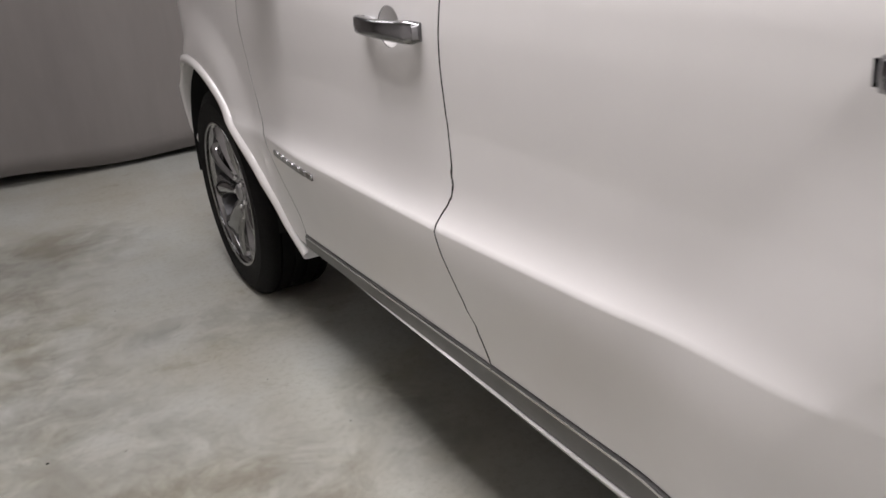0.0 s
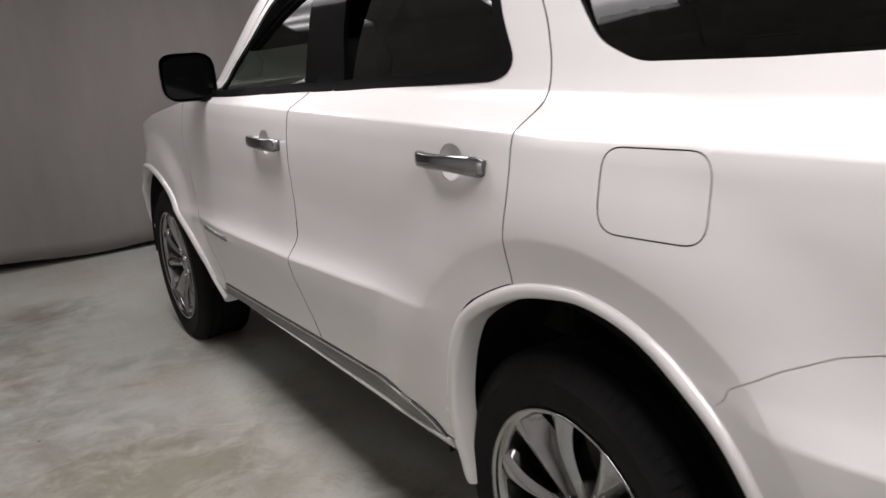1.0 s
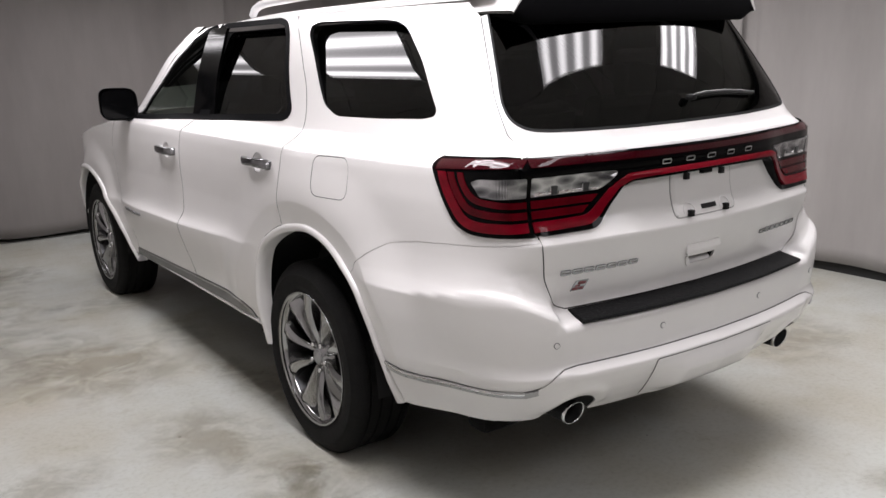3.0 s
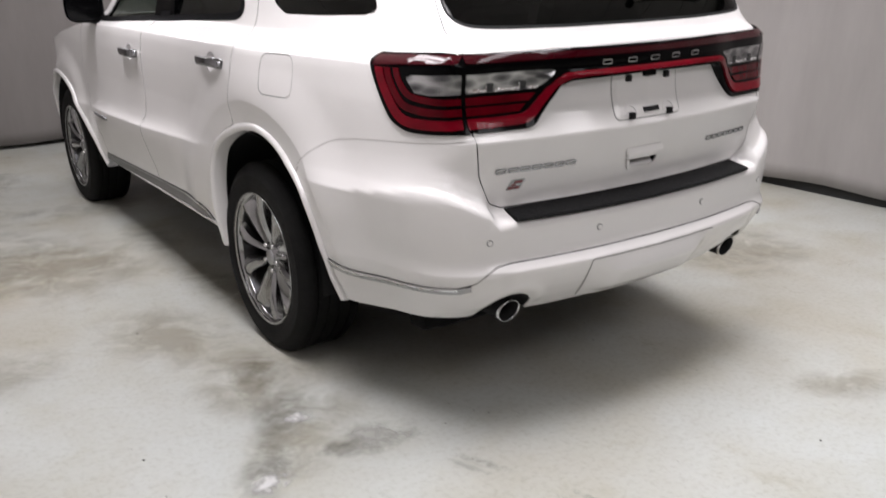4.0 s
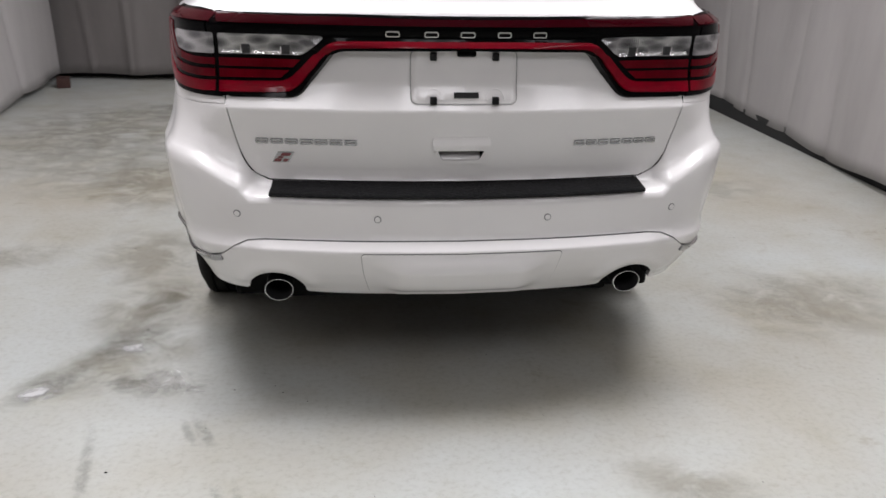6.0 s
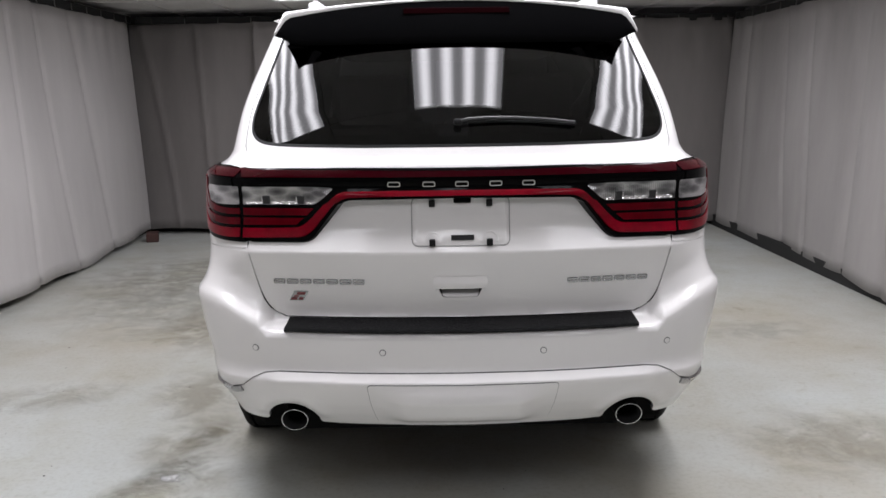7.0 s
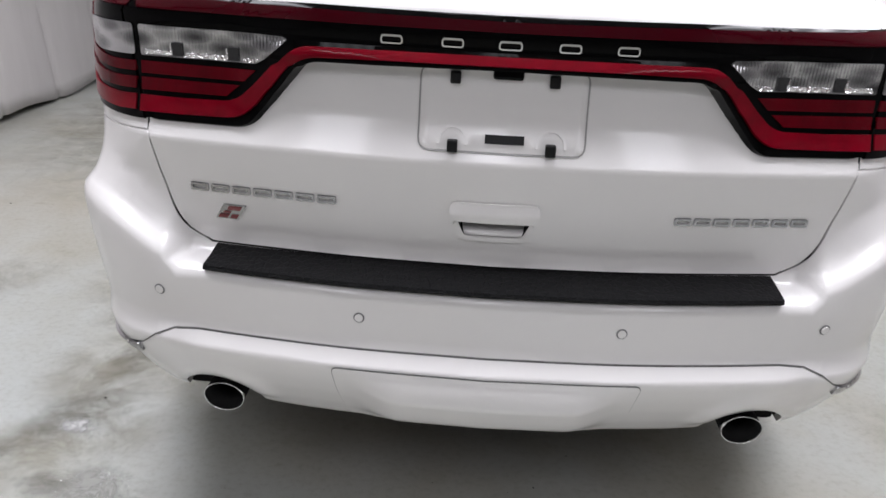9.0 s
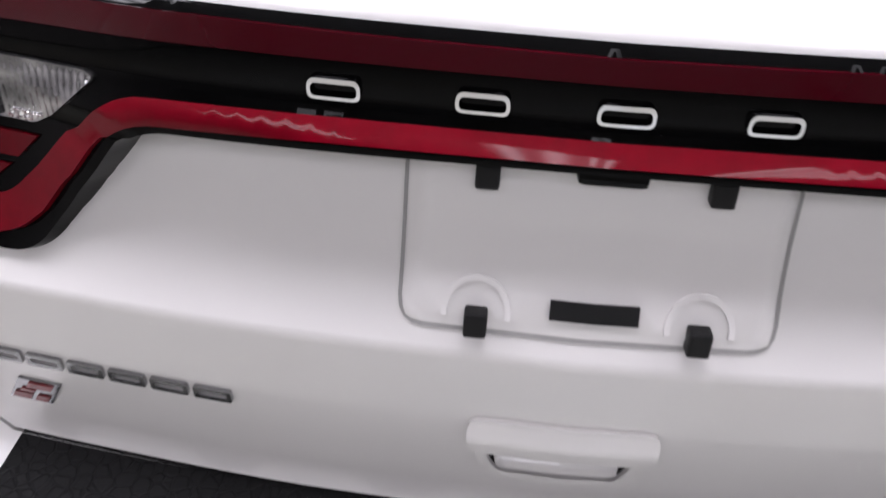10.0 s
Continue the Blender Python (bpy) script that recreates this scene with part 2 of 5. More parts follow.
# reflections of the ceiling panels on the wet floor, painted as white patches
PAINTED_GLINT = floor_mark_material("painted_white_glint", (0.80, 0.80, 0.80), 0.85, 16.0)
bsdf(PAINTED_GLINT).inputs["Roughness"].default_value = 0.12
STAIN_SKID = floor_mark_material("tyre_scuff", (0.20, 0.20, 0.18), 0.26, 40.0)

# left curtains: the grey cloth lightened in colour for the stronger light there
CLOTH_LIT = grain(material("lit_grey_curtain_cloth", (0.46, 0.44, 0.435), 0.9), 420, 0.0005, (0.45, 0.432, 0.425), (0.54, 0.52, 0.51), stretch=(1, 1, 0.25), big=1.6)
# end curtains: brownish cloth, with the far end's shade put into its colour
CLOTH_END_SHADED = grain(material("shaded_brown_grey_cloth", (0.21, 0.197, 0.193), 0.9), 420, 0.0005, (0.185, 0.171, 0.165), (0.245, 0.228, 0.22), stretch=(1, 1, 0.25), big=1.6)
# right curtains: the same grey cloth, toned darker where less light falls
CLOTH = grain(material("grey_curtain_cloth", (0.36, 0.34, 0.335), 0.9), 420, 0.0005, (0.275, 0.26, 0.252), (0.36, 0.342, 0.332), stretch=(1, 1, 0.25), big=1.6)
TILE = grain(material("ceiling_tile", (0.70, 0.69, 0.67), 0.9), 110, 0.002, (0.64, 0.63, 0.61), (0.74, 0.73, 0.71), big=3)
WALL = grain(material("grey_wall_paint", (0.34, 0.33, 0.33), 0.8), 60, 0.0006, (0.30, 0.29, 0.29), (0.37, 0.36, 0.36), big=0.8)
BASE_BLACK = grain(material("black_skirting", (0.012, 0.012, 0.012), 0.7), 90, 0.0004)

def tube_material(name, strength):
    TUBE = bpy.data.materials.new(name)
    TUBE.use_nodes = True
    _nt = TUBE.node_tree
    _nt.nodes.remove(_nt.nodes["Principled BSDF"])
    _e = node(TUBE, "ShaderNodeEmission", Strength=strength)
    _tc = coords(TUBE)
    _sep = _nt.nodes.new("ShaderNodeSeparateXYZ")
    wire(TUBE, _tc, "Generated", _sep, 0)
    _m1 = _nt.nodes.new("ShaderNodeMath")
    _m1.operation, _m1.inputs[1].default_value = "MULTIPLY", 4 * 2 * math.pi
    wire(TUBE, _sep, "X", _m1, 0)
    _m2 = _nt.nodes.new("ShaderNodeMath")
    _m2.operation = "COSINE"
    _nt.links.new(_m1.outputs[0], _m2.inputs[0])
    _rp = ramp(TUBE, [(0.0, (1.0, 0.957, 0.985)), (0.35, (0.62, 0.593, 0.61)), (0.75, (0.26, 0.249, 0.256)), (1.0, (0.20, 0.191, 0.197))])
    _m3 = _nt.nodes.new("ShaderNodeMapRange")
    _m3.inputs["From Min"].default_value = -1.0
    _m3.inputs["From Max"].default_value = 1.0
    _nt.links.new(_m2.outputs[0], _m3.inputs["Value"])
    _nt.links.new(_m3.outputs[0], _rp.inputs["Fac"])
    wire(TUBE, _rp, "Color", _e, "Color")
    wire(TUBE, _e, 0, _nt.nodes["Material Output"], "Surface")
    return TUBE


TUBE = tube_material("fluorescent_tubes_behind_lens", LIGHT)
# rear and far rows: strength lowered to darken the tail's shadow and far end
TUBE_DIM = tube_material("dim_fluorescent_tubes", LIGHT * 0.34)
TUBE_FAR = tube_material("weak_fluorescent_tubes", LIGHT * 0.36)


# ---- mesh helpers ----
def mesh_object(name, verts, faces, mat, parent=None, label="", smooth=True):
    me = bpy.data.meshes.new(name)
    me.from_pydata([tuple(v) for v in verts], [], [tuple(f) for f in faces])
    me.materials.append(mat)
    if smooth:
        me.polygons.foreach_set("use_smooth", [True] * len(me.polygons))
    me.update()
    ob = new(name, me)
    if parent:
        ob.parent = parent
    if label:
        tagged(ob, label)
    return ob


def part(name, bm, mat, parent=None, label="", smooth=False, sharp=None):
    me = bpy.data.meshes.new(name)
    bm.normal_update()
    bm.to_mesh(me)
    bm.free()
    me.materials.append(mat)
    if smooth:
        me.polygons.foreach_set("use_smooth", [True] * len(me.polygons))
        if sharp:
            me.set_sharp_from_angle(angle=radians(sharp))
    ob = new(name, me)
    if parent:
        ob.parent = parent
    if label:
        tagged(ob, label)
    return ob


def box(bm, size, centre, bevel=0.0, seg=2, m=None):
    r = bmesh.ops.create_cube(bm, size=1.0)
    vs = r["verts"]
    bmesh.ops.scale(bm, vec=size, verts=vs)
    if bevel:
        es = list({e for v in vs for e in v.link_edges})
        out = bmesh.ops.bevel(bm, geom=es, offset=bevel, segments=seg, affect="EDGES", profile=0.6)
        vs = list({v for v in out["verts"]} | {v for v in vs if v.is_valid})
    bmesh.ops.transform(bm, matrix=Matrix.Translation(centre) @ (m or Matrix()), verts=vs)
    return vs


def revolve(profile, n, axis_x=True):
    """Verts and faces of a closed or open profile [(radius, along)] turned round the x axis."""
    vs, fs = [], []
    k = len(profile)
    for i in range(n):
        a = 2 * math.pi * i / n
        for r, x in profile:
            vs.append((x, r * math.cos(a), r * math.sin(a)))
    for i in range(n):
        j = (i + 1) % n
        for p in range(k - 1):
            fs.append((i * k + p, i * k + p + 1, j * k + p + 1, j * k + p))
    return vs, fs


def tube(path, radius, n=10, closed=False):
    """Verts and faces of a round bar along a path."""
    pts = [Vector(p) for p in path]
    vs, fs = [], []
    for i, p in enumerate(pts):
        a = pts[(i - 1) % len(pts)] if (closed or i) else p
        b = pts[(i + 1) % len(pts)] if (closed or i < len(pts) - 1) else p
        d = (b - a).normalized()
        u = d.cross(Vector((0, 0, 1)))
        u = (u if u.length > 1e-3 else d.cross(Vector((1, 0, 0)))).normalized()
        w = d.cross(u)
        for k in range(n):
            t = 2 * math.pi * k / n
            vs.append(p + radius * (math.cos(t) * u + math.sin(t) * w))
    m = len(pts) if closed else len(pts) - 1
    for i in range(m):
        j = (i + 1) % len(pts)
        for k in range(n):
            l = (k + 1) % n
            fs.append((i * n + k, i * n + l, j * n + l, j * n + k))
    if not closed:
        fs.append(tuple(range(n - 1, -1, -1)))
        fs.append(tuple((len(pts) - 1) * n + k for k in range(n)))
    return vs, fs


# ---- the car's outer surface ----
from mathutils.geometry import delaunay_2d_cdt


def catmull(pts, per=24):
    p = np.array(pts, float)
    p = np.vstack([2 * p[0] - p[1], p, 2 * p[-1] - p[-2]])
    out = []
    for i in range(1, len(p) - 2):
        for t in np.linspace(0, 1, per, endpoint=False):
            a, b, c, d = p[i - 1], p[i], p[i + 1], p[i + 2]
            out.append(0.5 * (2 * b + (c - a) * t + (2 * a - 5 * b + 4 * c - d) * t * t + (3 * b - a - 3 * c + d) * t ** 3))
    out.append(p[-2])
    return np.array(out)


PLAN_LOW = catmull([(0, 0), (-.25, .012), (-.45, .036), (-.60, .060), (-.70, .082), (-.778, .124), (-.836, .20), (-.874, .32), (-.900, .50), (-.932, .8), (-.954, 1.1),
                    (-.962, 1.4), (-.957, 1.9), (-.949, 2.5), (-.943, 3.2), (-.938, 3.8), (-.93, 4.3), (-.905, 4.62), (-.83, 4.86), (-.66, 5.02), (-.35, 5.08), (0, 5.09)])
PLAN_HIGH = catmull([(0, 0), (-.25, .008), (-.45, .023), (-.62, .044), (-.74, .068), (-.825, .108), (-.88, .178), (-.91, .30), (-.926, .50), (-.935, .8), (-.942, 1.15),
                     (-.943, 1.5), (-.94, 2.0), (-.94, 2.6), (-.94, 3.2), (-.938, 3.8), (-.93, 4.3), (-.905, 4.62), (-.83, 4.86), (-.66, 5.02), (-.35, 5.08), (0, 5.09)])
_x = np.abs(PLAN_HIGH[:, 0])
_t = np.clip((_x - .80) / .115, 0, 1)
PLAN_HIGH[:, 1] += .065 * _x ** 2 * (1 - _t * _t * (3 - 2 * _t)) * (PLAN_HIGH[:, 1] < 1)
_k = np.exp(-0.5 * (np.arange(-30, 31) / 11) ** 2)
for _c, _odd in ((0, True), (1, False)):
    _v = PLAN_HIGH[:, _c]
    _v = np.concatenate([(-1 if _odd else 1) * _v[30:0:-1], _v, np.repeat(_v[-1], 30)])
    PLAN_HIGH[:, _c] = np.convolve(_v, _k / _k.sum(), mode="valid")
ARC = np.concatenate([[0], np.cumsum(np.hypot(*np.diff(PLAN_LOW, axis=0).T))])
ARC_END = ARC[-1]
_zs = np.arange(0.2, 1.9, 0.002)


def profile(pts, soft=0.010):
    z, v = np.array(pts).T
    raw = np.interp(_zs, z, v)
    k = np.exp(-0.5 * (np.arange(-30, 31) * 0.002 / soft) ** 2)
    pad = np.pad(raw, 30, mode="edge")
    return np.convolve(pad, k / k.sum(), mode="valid")


HALF = profile([(.30, .892), (.36, .914), (.45, .928), (.55, .933), (.70, .936), (.80, .932), (.93, .924), (1.03, .923), (1.10, .921),
                (1.18, .914), (1.209, .907), (1.228, .872), (1.250, .836), (1.272, .816), (1.30, .804), (1.34, .790), (1.50, .738), (1.66, .675), (1.70, .652), (1.74, .62), (1.9, .4)], 0.0035)
GLASS_LINE = [(1.27, .178), (1.29, .186), (1.31, .1945), (1.33, .2045), (1.36, .2206), (1.40, .2432), (1.44, .2673), (1.48, .2916), (1.52, .316), (1.56, .3406), (1.60, .3653), (1.66, .4026), (1.74, .4526)]
REAR_MID = profile([(.36, .225), (.40, .176), (.44, .138), (.48, .106), (.52, .080), (.552, .063), (.566, .058), (.576, .062), (.594, .089), (.604, .092), (.66, .087), (.708, .085), (.728, .091), (.744, .160), (.764, .171),
                    (.83, .158), (.855, .151), (.90, .139), (.970, .1215), (.977, .122), (.998, .135), (1.04, .152), (1.08, .160), (1.13, .163), (1.20, .150), (1.24, .152)] + GLASS_LINE, 0.0035)
REAR_OUT = profile([(.36, .225), (.40, .176), (.44, .138), (.48, .108), (.52, .086), (.552, .072), (.566, .068), (.576, .070), (.594, .089), (.604, .092), (.66, .087), (.74, .083), (.79, .083), (.814, .085), (.828, .094), (.850, .128), (.90, .148), (.95, .154),
                    (1.05, .152), (1.12, .150), (1.20, .145), (1.24, .152)] + GLASS_LINE, 0.007)
FRONT = profile([(.2, 5.2), (1.20, 5.2), (1.225, 3.98), (1.30, 3.88), (1.56, 3.50), (1.70, 3.16), (1.74, 3.0), (1.9, 2.6)], 0.004)
HUB_R, HUB_F, HUB_Z = 1.319, 4.366, 0.384
FLARE_Y, FLARE_R = 1.265, .632


def step(a, b, x):
    t = np.clip((x - a) / (b - a), 0, 1)
    return t * t * (3 - 2 * t)


def crease_height(y):
    """The height of the crease along the doors."""
    return np.interp(y, [1.7, 1.87, 2.2, 2.6, 3.6], [.786, .780, .766, .746, .723])


def surface(s, z):
    """Points of the body's skin, s metres round the plan from the middle of the tail (positive on the car's left) at height z."""
    s, z = np.atleast_1d(np.asarray(s, float)), np.atleast_1d(np.asarray(z, float))
    sign, a = np.where(s < 0, -1.0, 1.0), np.abs(s)
    h = step(1.15, 1.45, z)
    cx = np.interp(a, ARC, PLAN_LOW[:, 0]) * (1 - h) + np.interp(a, ARC, PLAN_HIGH[:, 0]) * h
    cy = np.interp(a, ARC, PLAN_LOW[:, 1]) * (1 - h) + np.interp(a, ARC, PLAN_HIGH[:, 1]) * h
    half = np.interp(z, _zs, HALF)
    up = step(.84, .93, z)
    w = step(.60 + .07 * up, .66 + .15 * up, -cx)
    # the bumper's top crease climbs from the end of the step pad to the corner
    climb = .080 * (1 - step(.60, .82, -cx)) * step(.60, .72, z) * (1 - step(.80, 1.0, z))
    y0 = np.interp(z, _zs, REAR_MID) * (1 - w) + np.interp(z + climb, _zs, REAR_OUT) * w
    front = np.interp(z, _zs, FRONT)
    k = (front - 2.66) / (y0 + 5.09 - 2.66)
    y = np.where(y0 + cy < 2.66, y0 + cy, 2.66 + (y0 + cy - 2.66) * k)
    x = cx * half / 0.94
    # door crease: a ledge that fades out towards the tail
    dz = z - crease_height(y)
    fade = step(1.55, 2.2, y) * (1 - .6 * step(3.3, 3.75, y))
    ledge = np.where(dz > 0, np.exp(-dz / .032), 1 - step(0, .26, -dz) * .9)
    x -= .036 * fade * ledge
    # ridge round the bumper's corner
    dz = z - (.80 + .035 * (1 - step(.25, .65, y)))
    x -= .028 * step(.18, .35, y) * (1 - step(.6, .95, y)) * np.where(dz > 0, np.exp(-dz / .05), 1 - np.clip(-dz / .26, 0, 1))
    r = np.hypot(y - HUB_F, z - HUB_Z)
    x -= 0.024 * (1 - step(0.52, 0.67, r)) * (z < 1.2) * step(.40, .56, z)
    # the bumper's lower corner draws in under the car
    x += (.022 * np.clip((.80 - z) / .25, 0, 1) + .030 * step(0, 1, (.57 - z) / .16)) * (1 - step(.48, .74, y)) * step(.35, .62, -x)
    # soft swell of the skirt round each exhaust
    r = np.hypot(x + .556, (z - .400) / .95)
    y = y - .013 * np.exp(-((r - .108) / .024) ** 2) * (y < .3) * (z < .6) * step(.405, .45, z)
    # flare over the rear wheel, with a ridge a hand's width outside the lip
    r = np.hypot(y - FLARE_Y, z - HUB_Z)
    x -= 0.024 * np.where(r > FLARE_R, 1 - step(FLARE_R, FLARE_R + .22, r), 1 - (.9 - .5 * step(1.3, 1.55, y)) * np.clip((FLARE_R - r) / .1, 0, 1.1)) * (z < 1.2) * step(.40, .56, z)
    return np.stack([sign * x, y, z], 1)


def normal(s, z, d=0.003):
    ds = surface(np.asarray(s) + d, z) - surface(np.asarray(s) - d, z)
    dz = surface(s, np.asarray(z) + d) - surface(s, np.asarray(z) - d)
    n = np.cross(dz, ds)
    return n / np.maximum(np.linalg.norm(n, axis=1, keepdims=True), 1e-9)


_ss = np.linspace(0, ARC_END, 1400)
_cache = {}


def _row(z):
    key = round(z, 3)
    if key not in _cache:
        _cache[key] = surface(_ss, np.full(len(_ss), key))
    return _cache[key]


def on_side(y, z):
    """(s, z) of the point of the left side at y."""
    p = _row(z)
    i0 = 350
    return (float(np.interp(y, p[i0 - 330:1330, 1], _ss[i0 - 330:1330])), z)


def on_rear(x, z):
    """(s, z) of the point of the tail at x (minus on the car's left)."""
    p = _row(z)[:420]
    s = float(np.interp(abs(x), -p[:, 0], _ss[:420]))
    return (s if x <= 0 else -s, z)


def side(*pts):
    return [on_side(*p) for p in pts]


def rear(*pts):
    return [on_rear(*p) for p in pts]


def both(pts):
    """A left half outline, from the middle round to the middle, closed over its mirror."""
    return list(pts) + [(-s, z) for s, z in reversed(pts)]


def dense(poly, step_len, closed=True):
    out, n = [], len(poly)
    for i in range(n if closed else n - 1):
        a, b = np.array(poly[i]), np.array(poly[(i + 1) % n])
        m = max(1, int(math.ceil(np.hypot(*(b - a)) / step_len)))
        out += [tuple(a + (b - a) * k / m) for k in range(m)]
    if not closed:
        out.append(tuple(poly[-1]))
    return out


def rounded(poly, radius, n=5):
    """A polygon with its corners rounded."""
    out, m = [], len(poly)
    for i in range(m):
        a, b, c = (np.array(poly[(i + k) % m], float) for k in (-1, 0, 1))
        u, v = a - b, c - b
        lu, lv = np.hypot(*u), np.hypot(*v)
        r = min(radius, 0.45 * lu, 0.45 * lv)
        p, q = b + u / lu * r, b + v / lv * r
        for t in np.linspace(0, 1, n):
            out.append(tuple((1 - t) ** 2 * p + 2 * t * (1 - t) * b + t * t * q))
    return out


def inset(poly, g):
    p = np.array(poly, float)
    area = 0.5 * np.sum(p[:, 0] * np.roll(p[:, 1], -1) - np.roll(p[:, 0], -1) * p[:, 1])
    e = np.roll(p, -1, 0) - p
    nrm = np.stack([-e[:, 1], e[:, 0]], 1) * (1 if area > 0 else -1)
    nrm /= np.maximum(np.linalg.norm(nrm, axis=1, keepdims=True), 1e-9)
    v = nrm + np.roll(nrm, 1, 0)
    v /= np.maximum(np.linalg.norm(v, axis=1, keepdims=True), 0.35)
    return [tuple(q) for q in p + v * g]


def inside(poly, pts):
    p, q = np.array(poly), np.asarray(pts)
    res = np.zeros(len(q), bool)
    for (x1, y1), (x2, y2) in zip(p, np.roll(p, -1, 0)):
        cross = (y1 > q[:, 1]) != (y2 > q[:, 1])
        if y1 != y2:
            res ^= cross & (q[:, 0] < (x2 - x1) * (q[:, 1] - y1) / (y2 - y1) + x1)
    return res


def strip(path, width):
    """The outline of a band of that width along an open path in (s, z)."""
    p = np.array(dense(path, 0.02, False))
    t = np.gradient(p, axis=0)
    t /= np.linalg.norm(t, axis=1, keepdims=True)
    n = np.stack([-t[:, 1], t[:, 0]], 1) * width / 2
    return [tuple(q) for q in p + n] + [tuple(q) for q in (p - n)[::-1]]


CREASES = (.552, .566, .576, .594, .604, .728, .744,   .764, .795, .855, .970, .980, 1.211, 1.230, 1.25)


def patch(name, outline, mat, parent, label="", off=0.0, holes=(), grid=0.026, flange=0.014, gap=0.0022, flip=False, edge=0.02, line=None, dark=True, hole_gap=None):
    """A skin panel: the outline filled on the body's surface, its edge turned inwards. flip: on the car's right side."""
    outer = inset(dense(outline, edge), gap) if gap else dense(outline, edge)
    hole_gap = gap if hole_gap is None else hole_gap
    inner = [inset(dense(h, edge), -hole_gap) if hole_gap else dense(h, edge) for h in holes]
    loops = [outer] + inner
    pts, edges = [], []
    for lp in loops:
        k = len(pts)
        pts += lp
        edges += [(k + i, k + (i + 1) % len(lp)) for i in range(len(lp))]
    o = np.array(outer)
    lo, hi = o.min(0), o.max(0)
    zz = np.arange(math.floor(lo[1] / grid) * grid, hi[1] + grid, grid)
    zz = np.array([min(CREASES, key=lambda c: abs(c - z)) if min(abs(c - z) for c in CREASES) < grid * 0.5 else z for z in zz])
    zz = np.unique(np.round(zz, 5))
    gs, gz = np.meshgrid(np.arange(lo[0] - grid, hi[0] + grid, grid), zz)
    q = np.stack([gs.ravel(), gz.ravel()], 1)
    keep = inside(outer, q)
    for h in inner:
        keep &= ~inside(h, q)
    q = q[keep]
    rim = np.array(pts)
    if len(q):
        near = np.full(len(q), 9.0)
        for r in rim:
            near = np.minimum(near, np.hypot(*(q - r).T))
        q = q[near > grid * 0.38]
    for one_line in line or ():
        ln = [p for p, good in zip(one_line, inside(outer, one_line)) if good]
        ln = [p for p in ln if np.min(np.hypot(*(rim - np.array(p)).T)) > grid * .3]
        if not ln:
            continue
        if len(q):
            near = np.min(np.hypot(q[:, None, 0] - np.array(ln)[None, :, 0], q[:, None, 1] - np.array(ln)[None, :, 1]), axis=1)
            q = q[near > grid * .45]
        k = len(pts)
        pts += ln
        edges += [(k + i, k + i + 1) for i in range(len(ln) - 1) if math.dist(ln[i], ln[i + 1]) < .06]
    pts += [tuple(v) for v in q]
    v2, _, f2, *_ = delaunay_2d_cdt([Vector(p) for p in pts], edges, [], 0, 1e-6)
    v2 = np.array([tuple(v) for v in v2])
    tri = np.array([tuple(f) for f in f2])
    mid = v2[tri].mean(1)
    ok = inside(outer, mid)
    for h in inner:
        ok &= ~inside(h, mid)
    tri = tri[ok]
    def at(p):
        p = np.asarray(p)
        d = np.array([off(u, v) for u, v in p]) if callable(off) else np.full(len(p), off)
        return surface(p[:, 0], p[:, 1]) + normal(p[:, 0], p[:, 1]) * d[:, None]

    def facing(p, e=.0025):
        p = np.asarray(p)
        n = np.cross(at(p + (0, e)) - at(p - (0, e)), at(p + (e, 0)) - at(p - (e, 0)))
        return n / np.maximum(np.linalg.norm(n, axis=1, keepdims=True), 1e-9)

    verts = list(at(v2))
    nrms = list(facing(v2))
    faces = [tuple(t[::-1]) for t in tri]
    dark_faces = []
    if flange:
        dark_from = .0003 if (gap and dark and mat is PAINT) else None
        for lp in loops if hole_gap else loops[:1]:
            a = np.array(lp)
            n1 = facing(a)
            top = at(a)
            out = np.roll(top, -1, 0) - np.roll(top, 1, 0)
            out = np.cross(n1, out)
            out /= np.maximum(np.linalg.norm(out, axis=1, keepdims=True), 1e-9)
            m = len(lp)
            for d0, d1 in (((0, dark_from), (dark_from, flange)) if dark_from else ((0, flange),)):
                k = len(verts)
                verts += list(top - n1 * d0) + list(top - n1 * d1)
                nrms += list(out) * 2
                faces += [(k + i, k + (i + 1) % m, k + m + (i + 1) % m, k + m + i) for i in range(m)]
                if dark_from and d0:
                    dark_faces += list(range(len(faces) - m, len(faces)))
    verts, nrms = np.array(verts), np.array(nrms)
    if flip:
        verts, nrms = verts * (-1, 1, 1), nrms * (-1, 1, 1)
        faces = [f[::-1] for f in faces]
    ob = mesh_object(name, verts, faces, mat, parent, label)
    if dark_faces:
        ob.data.materials.append(BLACK)
        for i in dark_faces:
            ob.data.polygons[i].material_index = 1
    ob.data.normals_split_custom_set_from_vertices([tuple(n) for n in nrms])
    return ob


# ---- room ----
X0, X1, Y0, Y1, CEIL = -3.45, 3.50, -6.2, 7.5, 2.335


def slab(name, lo, hi, mat, label, category="wall"):
    bm = bmesh.new()
    c = [(a + b) / 2 for a, b in zip(lo, hi)]
    box(bm, [b - a for a, b in zip(lo, hi)], c)
    return tagged(part(name, bm, mat), label, category, kind="structure")


slab("floor", (X0 - .2, Y0 - .2, -0.12), (X1 + .2, Y1 + .2, 0.0), FLOOR, "pale grey-green sealed concrete floor, stained and scuffed", "floor")
slab("wall_west", (X0 - .2, Y0, 0), (X0, Y1, 2.6), WALL, "plain grey wall behind the curtain")
slab("wall_east", (X1, Y0, 0), (X1 + .2, Y1, 2.6), WALL, "plain grey wall behind the curtain")
slab("wall_north", (X0 - .2, Y1, 0), (X1 + .2, Y1 + .2, 2.6), WALL, "plain grey wall behind the curtain")
